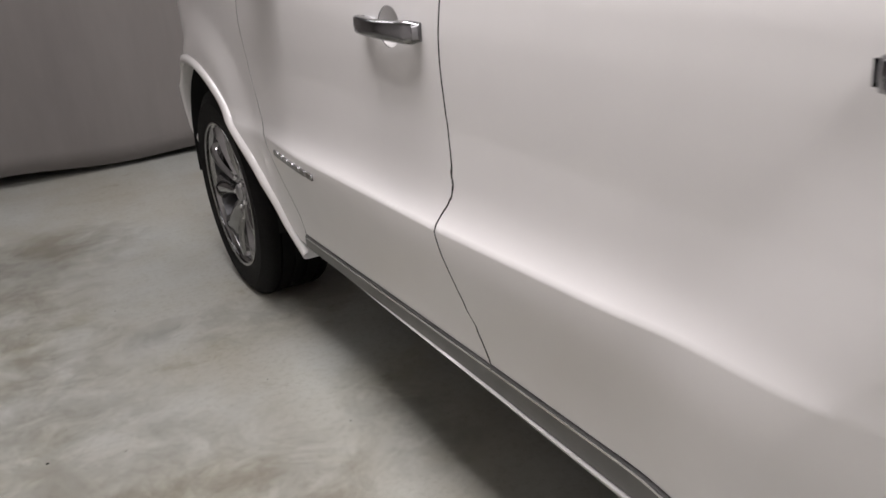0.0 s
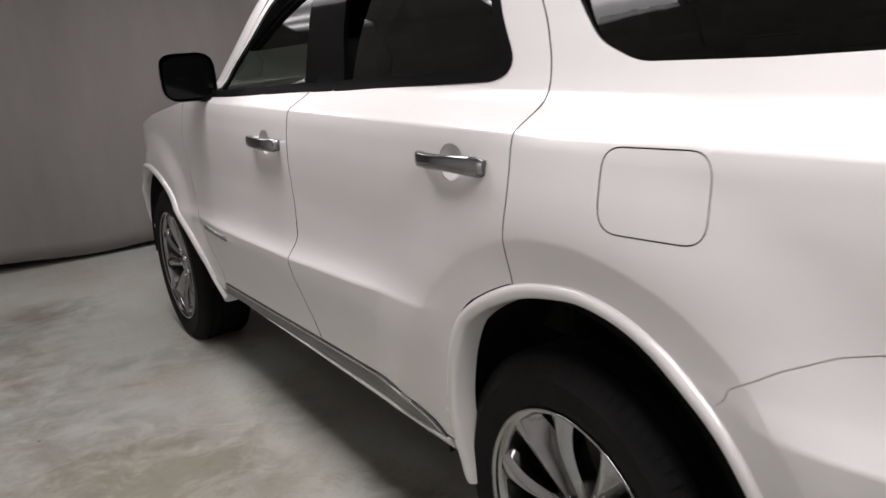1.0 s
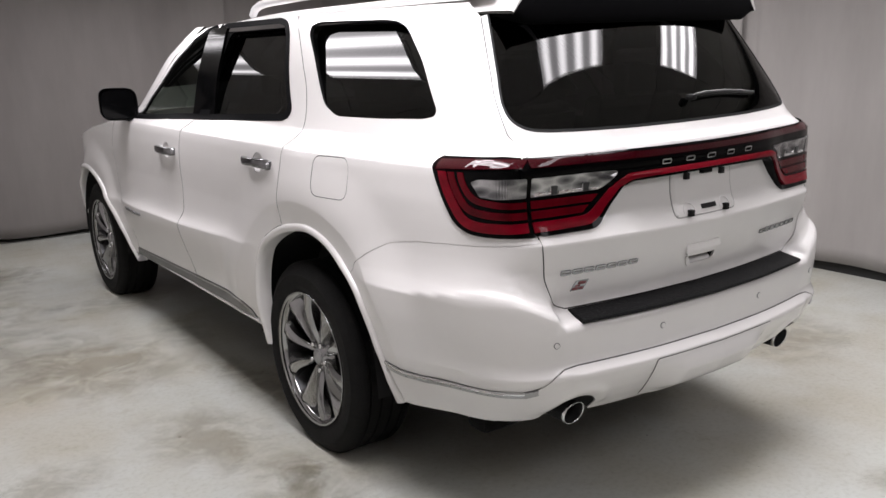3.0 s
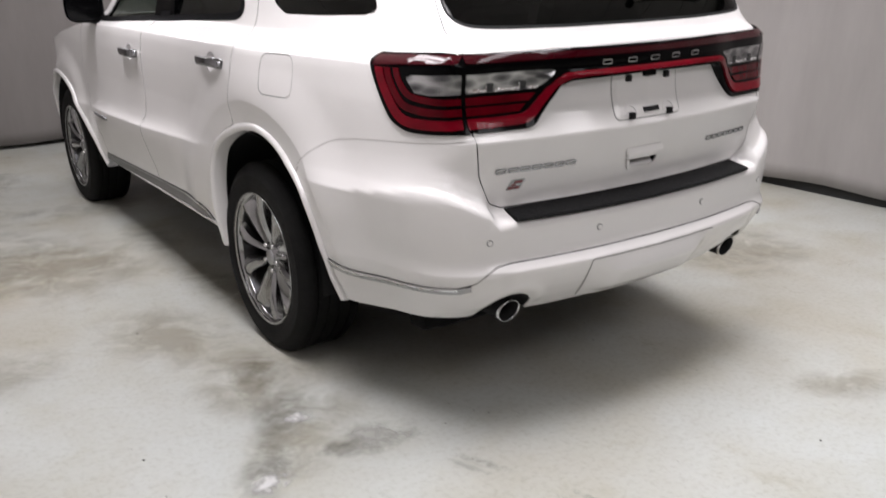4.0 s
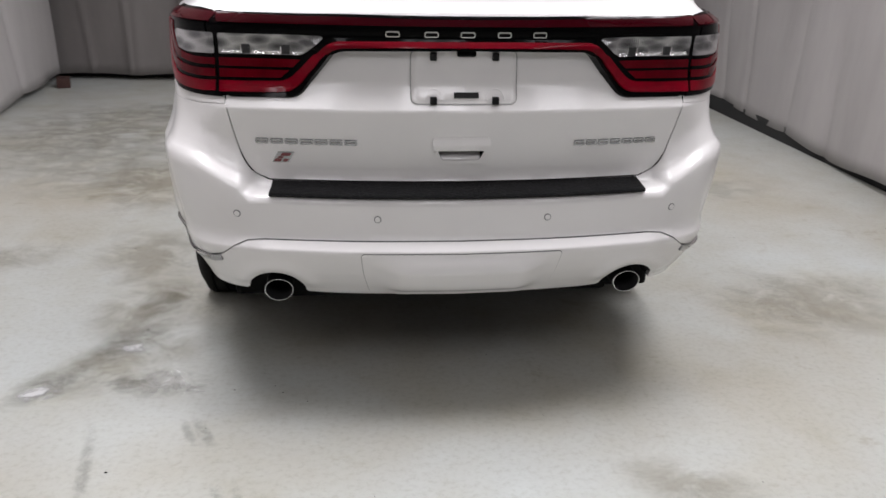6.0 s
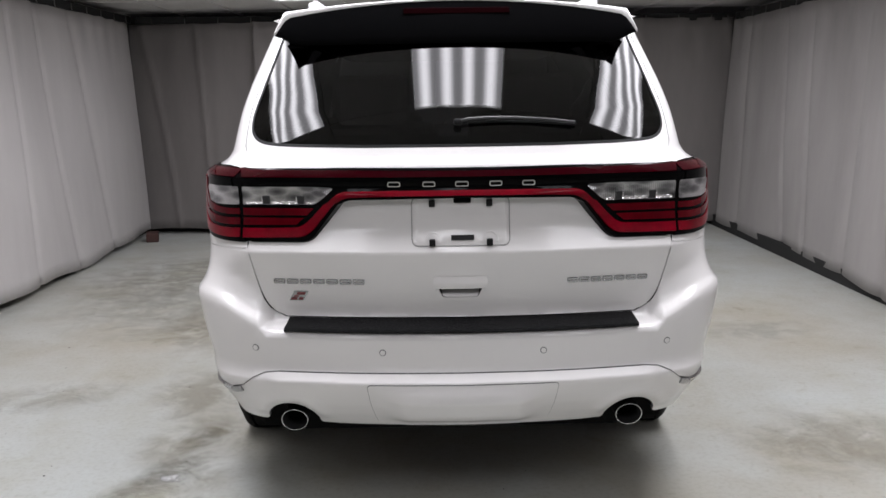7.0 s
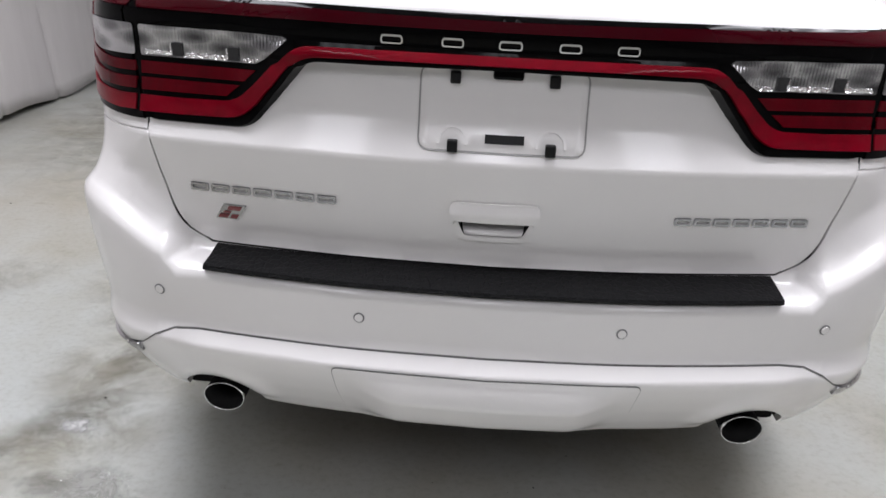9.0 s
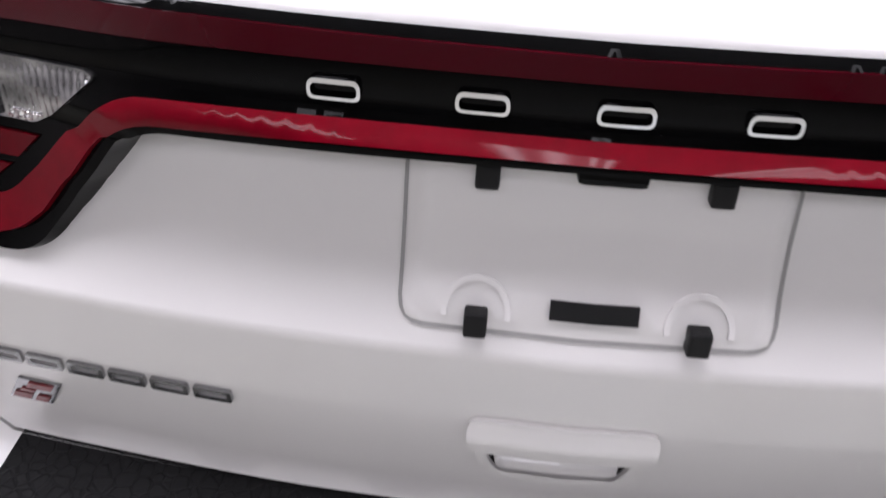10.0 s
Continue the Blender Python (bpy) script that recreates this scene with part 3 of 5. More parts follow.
slab("wall_south", (X0 - .2, Y0 - .2, 0), (X1 + .2, Y0, 2.6), WALL, "plain grey wall closing the booth")

LIGHT_X, LIGHT_Y = (-1.22, 0.03, 1.28), (5.24, 2.80, 0.36, -2.08)


def build_ceiling():
    bm = bmesh.new()
    box(bm, (X1 - X0 + .4, Y1 - Y0 + .4, .04), ((X0 + X1) / 2, (Y0 + Y1) / 2, CEIL + 0.11))
    px, py = 0.625, 1.22
    nx, ny = 6, 6
    for i in range(-nx, nx):
        for j in range(-ny, ny + 1):
            cx, cy = 0.03 + i * px, 0.36 + j * py
            if not (X0 < cx < X1 and Y0 < cy < Y1):
                continue
            if any(abs(cx - lx) < .1 for lx in LIGHT_X) and any(abs(cy - ly) < .1 for ly in LIGHT_Y):
                continue
            box(bm, (px - .022, py - .022, .016), (cx, cy, CEIL + 0.02), 0.004, 1)
    for i in range(-nx, nx + 1):
        box(bm, (.024, Y1 - Y0, .02), (0.03 + (i - .5) * px, (Y0 + Y1) / 2, CEIL + 0.012))
    for j in range(-ny, ny + 1):
        box(bm, (X1 - X0, .024, .02), ((X0 + X1) / 2, 0.36 + (j - .5) * py, CEIL + 0.0135))
    tagged(part("ceiling", bm, TILE), "suspended ceiling of off-white tiles in a metal grid", "ceiling", kind="structure")


build_ceiling()


def ceiling_light(glow, label):
    e = tagged(new("ceiling_light"), label, "ceiling light", "ceiling lights")
    bm = bmesh.new()
    for x, y, w, d in ((-.302, 0, .02, 1.21), (.302, 0, .02, 1.21), (0, -.597, .584, .016), (0, .597, .584, .016)):
        box(bm, (w, d, .024), (x, y, 0), .003, 1)
    box(bm, (.62, 1.2, .006), (0, 0, .035))
    part("frame", bm, METAL_WHITE, e)
    mesh_object("diffuser", [(-.29, -.588, .004), (.29, -.588, .004), (.29, .588, .004), (-.29, .588, .004)], [(3, 2, 1, 0)], glow, e, "glowing ribbed lens over four tubes", False)
    return e


first = ceiling_light(TUBE, "lit fluorescent ceiling panel with four tubes behind a lens")
first.matrix_basis = pose(LIGHT_X[0], LIGHT_Y[1], CEIL + .004)
dim = ceiling_light(TUBE_DIM, "dimmer fluorescent ceiling panel with four tubes")
dim.matrix_basis = pose(LIGHT_X[0], LIGHT_Y[3], CEIL + .004)
worn = ceiling_light(TUBE_FAR, "weak fluorescent ceiling panel with four tubes")
worn.matrix_basis = pose(LIGHT_X[0], LIGHT_Y[0], CEIL + .004)
for lx in LIGHT_X:
    for ly in LIGHT_Y:
        if lx != LIGHT_X[0] or ly == LIGHT_Y[2]:
            copy_thing(dim if ly == LIGHT_Y[3] else worn if ly == LIGHT_Y[0] else first, pose(lx, ly, CEIL + .004))


def folds(u, seed):
    """How far the cloth stands out at u metres along its rail: broad soft waves and a few deep creases."""
    rnd = random.Random(seed)
    v = 0.0
    for k in range(7):
        w, ph = .9 * 1.42 ** k * rnd.uniform(.8, 1.25), rnd.uniform(0, 6.3)
        v += rnd.uniform(.5, 1.1) * (1.0, 1.0, .8, .6, .45, .3, .2)[k] * math.sin(w * u + ph + .8 * math.sin(1.1 * u + k))
    crease = 1 - abs(math.sin(math.pi * u / 1.05 + 1.5 * math.sin(.9 * u + seed) + .8 * math.sin(2.3 * u)))
    return v / 3 - .7 * crease ** 9


def curtain(name, start, end, label, seed, hem=0.05, top=2.215, side_sign=1.0, cloth=CLOTH, lean=0.0, slant=0.0):
    """Hanging cloth from start to end; lean: how far the hem hangs out from under the rail; slant: how far folds drift sideways on the way down."""
    a, b = Vector(start), Vector(end)
    length = (b - a).length
    n, rows = int(length / .025), 20
    d = (b - a).normalized()
    out = Vector((-d.y, d.x)) * side_sign
    vs, fs = [], []
    for i in range(n + 1):
        u = length * i / n
        for r in range(rows + 1):
            v = r / rows
            shift = .16 * (1 - v) * math.sin(1.7 * u + seed) + slant * (1 - v) * math.sin(.8 * u + 2 * seed)
            f = folds(u + shift, seed) * (.052 - .012 * v) + .010 * math.sin(18 * u + 2 * math.sin(3 * u)) * v ** 8
            f += lean * (1 - v) + .05 * (1 - v) ** 2 * folds(u * .35, seed + 5) + .012 * (1 - v) * math.sin(3.1 * u + 5 * v + seed)
            p = a + d * u + out * f
            z = hem + (top - hem) * v + (.018 * math.sin(2.1 * u + seed) + .012 * math.sin(5.3 * u)) * (1 - v) - .008 * abs(math.sin(math.pi * u / .35)) * v ** 6
            vs.append((p.x, p.y, z))
    for i in range(n):
        for r in range(rows):
            k = i * (rows + 1) + r
            fs.append((k, k + rows + 1, k + rows + 2, k + 1))
    ob = mesh_object(name, vs, fs, cloth, None, "")
    mod = ob.modifiers.new("cloth", "SOLIDIFY")
    mod.thickness, mod.offset = .004, 0
    return tagged(ob, label, "curtain", "booth curtains")


curtain("curtain", (-3.24, -6.1), (-3.24, 1.8), "long grey cloth curtain hanging in soft folds", 3, side_sign=-1, cloth=CLOTH_LIT, lean=.10)
curtain("curtain", (-3.22, 1.7), (-3.16, 6.80), "long grey cloth curtain hanging in soft folds", 4, side_sign=-1, cloth=CLOTH_LIT, lean=.10, slant=.3)
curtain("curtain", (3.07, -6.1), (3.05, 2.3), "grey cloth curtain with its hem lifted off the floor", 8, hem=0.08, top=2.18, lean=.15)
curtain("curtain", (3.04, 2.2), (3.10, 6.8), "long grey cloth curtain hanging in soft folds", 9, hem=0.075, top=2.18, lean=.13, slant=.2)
curtain("curtain", (-3.25, 6.95), (-1.7, 6.74), "brownish grey cloth curtain across the booth's end, shade put into its colour", 12, cloth=CLOTH_END_SHADED, slant=.5)
curtain("curtain", (-1.9, 6.70), (1.0, 6.68), "brownish grey cloth curtain across the booth's end, shade put into its colour", 14, cloth=CLOTH_END_SHADED, slant=.2)
curtain("curtain", (.8, 6.74), (3.12, 6.88), "brownish grey cloth curtain across the booth's end, shade put into its colour", 17, cloth=CLOTH_END_SHADED, slant=.6)


def rail(a, b, inward):
    """A black track with a deep face, and bright hooks that carry the curtain."""
    e = tagged(new("curtain_rail"), "black curtain track with bright hooks close under the ceiling", "curtain rail", "curtain rails")
    av, bv = Vector(a), Vector(b)
    d = (bv - av).normalized()
    turn = Matrix.Rotation(math.atan2(d.y, d.x), 4, "Z")
    bm = bmesh.new()
    box(bm, ((bv - av).length, .034, .072), (0, 0, 0), .004, 1)
    tr = part("track", bm, BASE_BLACK, e)
    tr.matrix_basis = Matrix.Translation((av + bv) / 2) @ turn @ Matrix.Rotation(-math.asin(d.z), 4, "Y")
    n = int((bv - av).length / .35)
    for i in range(n + 1):
        p = av.lerp(bv, (i + .5) / (n + 1)) + Vector(inward) * .026
        vs, fs = tube([p + Vector((0, 0, .022)), p + Vector((0, 0, -.02)), p + Vector(inward) * .006 + Vector((0, 0, -.045))], .0045, 6)
        mesh_object("hook", vs, fs, STEEL, e, "bright steel hook")


rail((-3.26, -6.1, 2.255), (-3.20, 6.85, 2.255), (1, 0, 0))
rail((3.11, -6.1, 2.215), (3.13, 6.82, 2.215), (-1, 0, 0))
rail((-3.15, 6.90, 2.255), (3.05, 6.90, 2.215), (0, -1, 0))
for nm, lo, hi in (("baseboard_west", (-3.38, Y0, 0), (-3.23, Y1, .10)), ("baseboard_east", (2.99, Y0, 0), (3.14, Y1, .12)), ("baseboard_north", (-3.22, 7.1, 0), (2.98, 7.25, .10))):
    slab(nm, lo, hi, BASE_BLACK, "black rubber skirting under the curtain hem", "skirting")


def slat_stack():
    e = tagged(new("slat_stack"), "small stack of thin dark wooden slats under the curtain hem", "wooden slats")
    for i in range(5):
        bm = bmesh.new()
        box(bm, (.09, .36 - .02 * i, .011), (random.uniform(-.012, .012) - .012 * i, random.uniform(-.02, .02), .008 + i * .0165), .002, 1)
        part("slat", bm, WOOD, e)
    e.matrix_basis = pose(2.83, 1.96, 0, 0, 0, 8)


slat_stack()
bm = bmesh.new()
box(bm, (.12, .2, .09), (0, 0, .045), .01, 2)
weight = tagged(part("curtain_weight", bm, grain(material("dark_brown_block", (.06, .025, .02), .7), 50, .001)), "small dark brown block holding the curtain's corner", "curtain weight")
weight.matrix_basis = pose(-2.98, 6.42, 0, 0, 0, 15)


def stain(x, y, w, h, turn, mat, label, z):
    ob = mesh_object("floor_mark", [(math.cos(a), math.sin(a), 0) for a in np.linspace(0, 2 * math.pi, 20, endpoint=False)], [tuple(range(20))], mat, None, "", False)
    ob.matrix_basis = pose(x, y, z, 0, 0, turn) @ Matrix.Diagonal((w, h, 1, 1))
    return tagged(ob, label, "floor stain", kind="structure")


# the first two are broad and make the left floor darker
FLOOR_MARKS = [(-2.0, 3.5, 1.0, 1.1, 25, STAIN_GREY, "broad grey patch on the concrete"), (-2.15, 4.5, 1.1, 1.3, 0, STAIN_BROWN, "broad brown-grey patch on the concrete"),
          (-1.33, .42, .13, .26, -35, STAIN_WET, "wet patch on the concrete"), (-1.14, .72, .14, .24, -30, STAIN_WET, "wet patch on the concrete"),
          (-1.08, 1.08, .11, .26, -20, STAIN_WET, "wet patch beside the rear tyre"), (-1.09, .40, .12, .07, 10, STAIN_WET, "small wet patch on the concrete"),
          (-1.13, .55, .42, .26, 40, STAIN_BROWN, "brown dirt round the wet patches"), (-1.12, 1.0, .34, .42, -10, STAIN_BROWN, "long brown dirt patch beside the tyre"),
          (-.96, .38, .22, .13, -5, WATER_FILM, "shallow film of water on the concrete"),
          (-1.36, .34, .10, .07, 20, PAINTED_GLINT, "white glint painted on the wet concrete"), (-1.12, .66, .09, .05, -15, PAINTED_GLINT, "white glint painted on the wet concrete"),
          # long patches that make the floor darker along the car's side
          (-1.25, 1.65, .34, .55, 15, STAIN_BROWN, "brown dirt beside the tyre"), (-.82, 2.1, .18, .6, 0, STAIN_BROWN, "long brown patch along the car's side"), (-.84, 3.2, .2, .5, 0, STAIN_GREY, "long grey patch along the car's side"),
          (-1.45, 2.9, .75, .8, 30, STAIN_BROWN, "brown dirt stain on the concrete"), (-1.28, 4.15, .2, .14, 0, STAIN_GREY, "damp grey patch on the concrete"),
          (-.93, 4.05, .42, .36, 0, STAIN_GREY, "grey patch by the front tyre"), (-1.5, 5.4, .5, .4, 0, STAIN_BROWN, "brown dirt stain on the concrete"),
          (-.69, -.35, .03, .20, 12, STAIN_SKID, "dark tyre scuff"), (-.78, .04, .03, .15, 24, STAIN_SKID, "dark tyre scuff"), (-.83, .05, .022, .13, 20, STAIN_SKID, "dark tyre scuff"),
          (-1.09, -.12, .03, .30, 8, STAIN_SKID, "dark tyre scuff"), (-.64, -.33, .022, .16, 12, STAIN_SKID, "dark tyre scuff"),
          (-1.7, 5.2, .8, .6, 0, STAIN_GREY, "worn grey patch on the concrete"), (.62, -.35, .30, .16, -30, STAIN_BROWN, "faint brown dirt patch on the concrete"), (1.6, .9, .6, .5, 20, STAIN_BROWN, "faint brown dirt patch on the concrete"), (1.9, 2.6, .5, .3, 10, STAIN_GREY, "worn grey patch on the concrete"), (-2.0, 1.6, .5, .3, 20, STAIN_BROWN, "faint brown dirt patch on the concrete")]
for i, (x, y, w, h, turn, mat, label) in enumerate(FLOOR_MARKS):
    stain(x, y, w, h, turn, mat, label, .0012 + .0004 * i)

bm = bmesh.new()
rnd = random.Random(5)
for i in range(260):
    x, y = rnd.uniform(-3, 2.8), rnd.uniform(-2.5, 6.4)
    s = rnd.uniform(.0012, .0028)
    r = bmesh.ops.create_icosphere(bm, subdivisions=1, radius=s)
    bmesh.ops.scale(bm, vec=(rnd.uniform(.6, 1.8), rnd.uniform(.5, 1.2), .35), verts=r["verts"])
    bmesh.ops.transform(bm, matrix=pose(x, y, s * .3, 0, 0, rnd.uniform(0, 180)), verts=r["verts"])
for x, y in ((-1.63, .71), (-1.03, -.13), (.18, -.5), (-1.1, .82), (-1.74, 3.55), (-1.34, 1.75), (-2.26, 2.51)):
    r = bmesh.ops.create_icosphere(bm, subdivisions=1, radius=.0045)
    bmesh.ops.scale(bm, vec=(1.2, .8, .4), verts=r["verts"])
    bmesh.ops.translate(bm, vec=(x, y, .002), verts=r["verts"])
tagged(part("grit", bm, DARK), "dark grit and small crumbs scattered over the floor", "grit", kind="stuff")

# ---- the car ----
car = tagged(new("car"), "clean pearl-white sport utility car with tinted windows and chrome trim", "car")

SEAM_C = [(1.407, .905), (1.412, 1.0), (1.402, 1.10), (1.410, 1.217), (1.415, 1.266), (1.440, 1.338), (1.507, 1.448), (1.643, 1.60), (1.735, 1.70)]
SEAM_B = [(2.595, 1.272), (2.596, 1.22), (2.615, 1.05), (2.590, .835), (2.597, .795), (2.613, .752), (2.575, .66), (2.500, .491)]
SEAM_A = [(3.51, .463), (3.535, .532), (3.66, .668), (3.797, .852), (3.862, 1.032), (3.824, 1.156), (3.79, 1.197)]
ARCH_R = [(1.685, .345), (1.685, .45), (1.675, .60), (1.62, .764), (1.55, .838), (1.42, .902), (1.30, .927), (1.20, .931), (1.09, .905), (.98, .845), (.878, .760), (.808, .66), (.742, .525), (.716, .45), (.698, .372)]
ARCH_F = [(3.56, .385), (3.71, .495), (3.835, .64), (3.97, .735), (4.13, .805), (4.32, .855), (4.50, .872), (4.66, .858), (4.79, .79), (4.865, .65), (4.885, .42)]
WIN_R = [(2.47, 1.277), (1.645, 1.310), (1.603, 1.324), (1.597, 1.347), (1.793, 1.640), (1.830, 1.676), (1.90, 1.689), (2.56, 1.690)]
WIN_F = [(2.51, 1.276), (3.50, 1.234), (3.44, 1.315), (3.14, 1.515), (2.93, 1.627), (2.78, 1.672), (2.62, 1.688)]


def win_outline(pts, r=.04):
    """A window's rounded outline on the side."""
    return rounded(side(*pts), r)


def wavy(pts, n=6):
    """A smooth curve through side points."""
    return [tuple(p) for p in catmull(pts, n)]


def seam_c():
    """The rear door's hind edge, with its kink at the shoulder."""
    return wavy(SEAM_C[:4])[:-1] + wavy(SEAM_C[3:])


def flow(pts, n=5):
    """A smooth curve through (s, z) points."""
    return [tuple(p) for p in catmull(pts, n)]


def flare_line(d=0.0):
    return side(*[(FLARE_Y + (FLARE_R + d) * math.cos(a), HUB_Z + (FLARE_R + d) * math.sin(a)) for a in np.linspace(.25, math.pi - .25, 60)])


def doors(flip):
    rd = side(*seam_c()) + side((1.76, 1.712), (2.59, 1.712)) + side((2.575, 1.70)) + side((2.56, 1.690)) + rounded(side(*WIN_R[::-1]), .04)[5:-5] + side((2.47, 1.277), (2.55, 1.2735)) + side(*wavy(SEAM_B)) + side((2.2, .4985), (1.98, .5055), (1.86, .4965), (1.78, .4735), (1.738, .4505), (1.69, .4505))
    rd += side(*[p for p in wavy(ARCH_R) if p[1] > .455 and p[0] > 1.412])
    # outline of the recess behind each pull
    def cup(y, z):
        return [(on_side(y, z)[0] + .050 * math.cos(a), z + .040 * math.sin(a)) for a in np.linspace(0, 2 * math.pi, 28, endpoint=False)]
    def bowl(y, z):
        s0 = on_side(y, z)[0]
        return lambda s, zz: -.016 * max(0.0, 1 - min(1.0, ((s - s0) / .052) ** 2 + ((zz - z) / .042) ** 2)) - .0004
    fd = side(*wavy(SEAM_B)[::-1]) + win_outline(WIN_F)[5:] + side((2.61, 1.70)) + side((2.60, 1.712), (2.82, 1.698), (2.97, 1.655), (3.18, 1.545), (3.48, 1.345), (3.60, 1.245)) + side((3.66, 1.212), (3.76, 1.20)) + side(*wavy(SEAM_A)[::-1])
    crease = side(*[(y, float(crease_height(y))) for y in np.arange(1.75, 3.75, .02)])
    for nm, out, y, z, front in (("rear_door", rd, 1.628, 1.133, False), ("front_door", fd, 2.815, 1.095, True)):
        door = patch(nm, out, PAINT, car, "white door with chrome pull handle", holes=[cup(y, z)], hole_gap=0, flip=flip, grid=.02, line=[[(s, z + d) for s, z in crease] for d in (-.006, 0, .006)] + [flare_line(d) for d in (-.006, 0, .006)], gap=.002 if front else .0034)
        patch("handle_recess", cup(y, z), PAINT, door, off=bowl(y, z), flange=0, gap=0, grid=.012, flip=flip, edge=.012)
        s0 = on_side(y - .011, z)[0]
        # pull: a bar standing off the door on two feet
        vs, fs = [], []
        n, k = 22, 12
        for i in range(n + 1):
            t = -1 + 2 * i / n
            s = s0 + .131 * t
            c = surface(s, z)[0] + normal(s, z)[0] * (.030 - .014 * t * t - .02 * max(0, abs(t) - .9) / .1)
            nn = normal(s, z)[0]
            hgt = (.0180 + .004 * (t < 0) * (-t)) * (1 if abs(t) < .93 else .72)
            for j in range(k):
                a = 2 * math.pi * j / k
                ca, sa = math.cos(a), math.sin(a)
                sq = lambda v: math.copysign(abs(v) ** .55, v)
                vs.append(c + nn * .012 * sq(ca) + np.array((0, 0, 1)) * hgt * sq(sa))
        for i in range(n):
            for j in range(k):
                l = (j + 1) % k
                fs.append((i * k + j, i * k + l, (i + 1) * k + l, (i + 1) * k + j))
        fs += [tuple(range(k)), tuple(n * k + j for j in range(k - 1, -1, -1))]
        for t in (-.86, .86):
            s = s0 + .131 * t
            c, nn = surface(s, z)[0], normal(s, z)[0]
            tang = surface(s + .01, z)[0] - surface(s, z)[0]
            tang /= np.linalg.norm(tang)
            b0 = len(vs)
            for dd in (-.004, .02):
                for e1, e2 in ((-1, -1), (1, -1), (1, 1), (-1, 1)):
                    vs.append(c + nn * dd + tang * .018 * e1 + np.array((0, 0, .013 * e2)))
            fs += [(b0, b0 + 1, b0 + 5, b0 + 4), (b0 + 1, b0 + 2, b0 + 6, b0 + 5), (b0 + 2, b0 + 3, b0 + 7, b0 + 6), (b0 + 3, b0, b0 + 4, b0 + 7)]
        vs = [(-v[0] if flip else v[0], v[1], v[2]) for v in vs]
        mesh_object("handle", vs, fs, DARK_CHROME, door, "chrome pull handle")
        win = WIN_F if front else WIN_R
        hole = win_outline(win)
        patch("window_glass", inset(dense(hole, .03), -.01), GLASS_FRONT if front else GLASS_DARK, door, "tinted door glass", off=lambda s, z: -.008 - .044 * min(1.0, max(0.0, (z - 1.28) / .40)), flange=0, gap=0, flip=flip, grid=.05)
        patch("window_trim", inset(dense(hole, .02), -.020), TRIM_BLACK, door, "black window surround and belt moulding", off=.0035, holes=[inset(dense(hole, .02), .006)], flange=.012, gap=0, flip=flip, grid=.03)
        if front:
            badge_z = [.668, .6665]
            for i in range(7):
                y0 = 3.60 - i * .050
                o = strip(side((y0, .693 + .0008 * i), (y0 - .040, .693 + .0008 * i)), .016)
                patch("badge_bar", o, DARK_CHROME, door, "dark chrome name badge bar", off=.0045, flange=.006, gap=0, flip=flip, grid=.02)
    patch("belt_joint", side((2.43, 1.2585), (2.57, 1.2535), (2.57, 1.300), (2.43, 1.305)), TRIM_BLACK, car, "black belt moulding at the pillar", off=.0045, flip=flip, gap=0)
    # black pillar between the two windows
    pil = side((2.37, 1.284), (2.66, 1.278), (2.72, 1.690), (2.50, 1.694))
    patch("pillar_trim", pil, GLOSS, car, "black pillar cover", off=.0045, flip=flip)


QWIN = [(1.20, 1.327), (.917, 1.330), (.66, 1.339), (.61, 1.349), (.603, 1.368), (.728, 1.516), (.873, 1.631), (.94, 1.655), (1.038, 1.665), (1.53, 1.677), (1.588, 1.665), (1.582, 1.63), (1.462, 1.52), (1.37, 1.42), (1.31, 1.365)]
FUEL = [(1.152, 1.054), (1.163, 1.198), (.936, 1.203), (.934, 1.055)]
GATE_EDGE = [(-.692, 1.236), (-.681, 1.10), (-.675, .997), (-.665, .935), (-.643, .845), (-.608, .780), (-.565, .757)]
GATE_SIDE = [(-.605, 1.655), (-.637, 1.556), (-.660, 1.48), (-.679, 1.416), (-.689, 1.345), (-.691, 1.30)]
BUMPER_TOP = [(.428, .976), (.563, .966), (.67, .950), (.72, .936), (.802, .896), (.838, .873), (.886, .840), (.925, .800)]


def rear_quarter(flip):
    top = side((1.75, 1.712), (1.4, 1.710), (.95, 1.706))
    out = side(*seam_c()) + top + rear((-.605, 1.70)) + rear(*[(x - .001, z) for x, z in GATE_SIDE]) + rear((-.693, 1.22), (-.683, 1.10), (-.677, .985), (-.75, .980))
    out += side(*BUMPER_TOP) + side(*[p for p in wavy(ARCH_R)[::-1] if .925 < p[0] < 1.402 and p[1] > .6])
    fuel = rounded(side(*FUEL), .045, 8)
    q = patch("rear_quarter", out, PAINT, car, "white rear quarter panel", holes=[fuel, rounded(side(*QWIN), .03)], flip=flip, grid=.02, gap=.0005, line=[flare_line(d) for d in (-.006, 0, .006)])
    patch("bumper_flange", strip(rear((-.672, .981), (-.75, .978)) + side(*[(y, z - .001) for y, z in BUMPER_TOP]), .03), PAINT, q, "white flange under the bumper seam", off=-.0022, flange=0, gap=0, flip=flip)
    patch("fuel_flap", fuel, PAINT, q, "white fuel filler flap", off=-.0005, flip=flip, flange=.008, gap=.0022)
    win = rounded(side(*QWIN), .03)
    patch("window_glass", inset(dense(win, .03), -.008), GLASS_DARK, q, "dark privacy glass", off=lambda s, z: -.002 - .044 * min(1.0, max(0.0, (z - 1.33) / .34)), flange=0, gap=0, flip=flip, grid=.05)


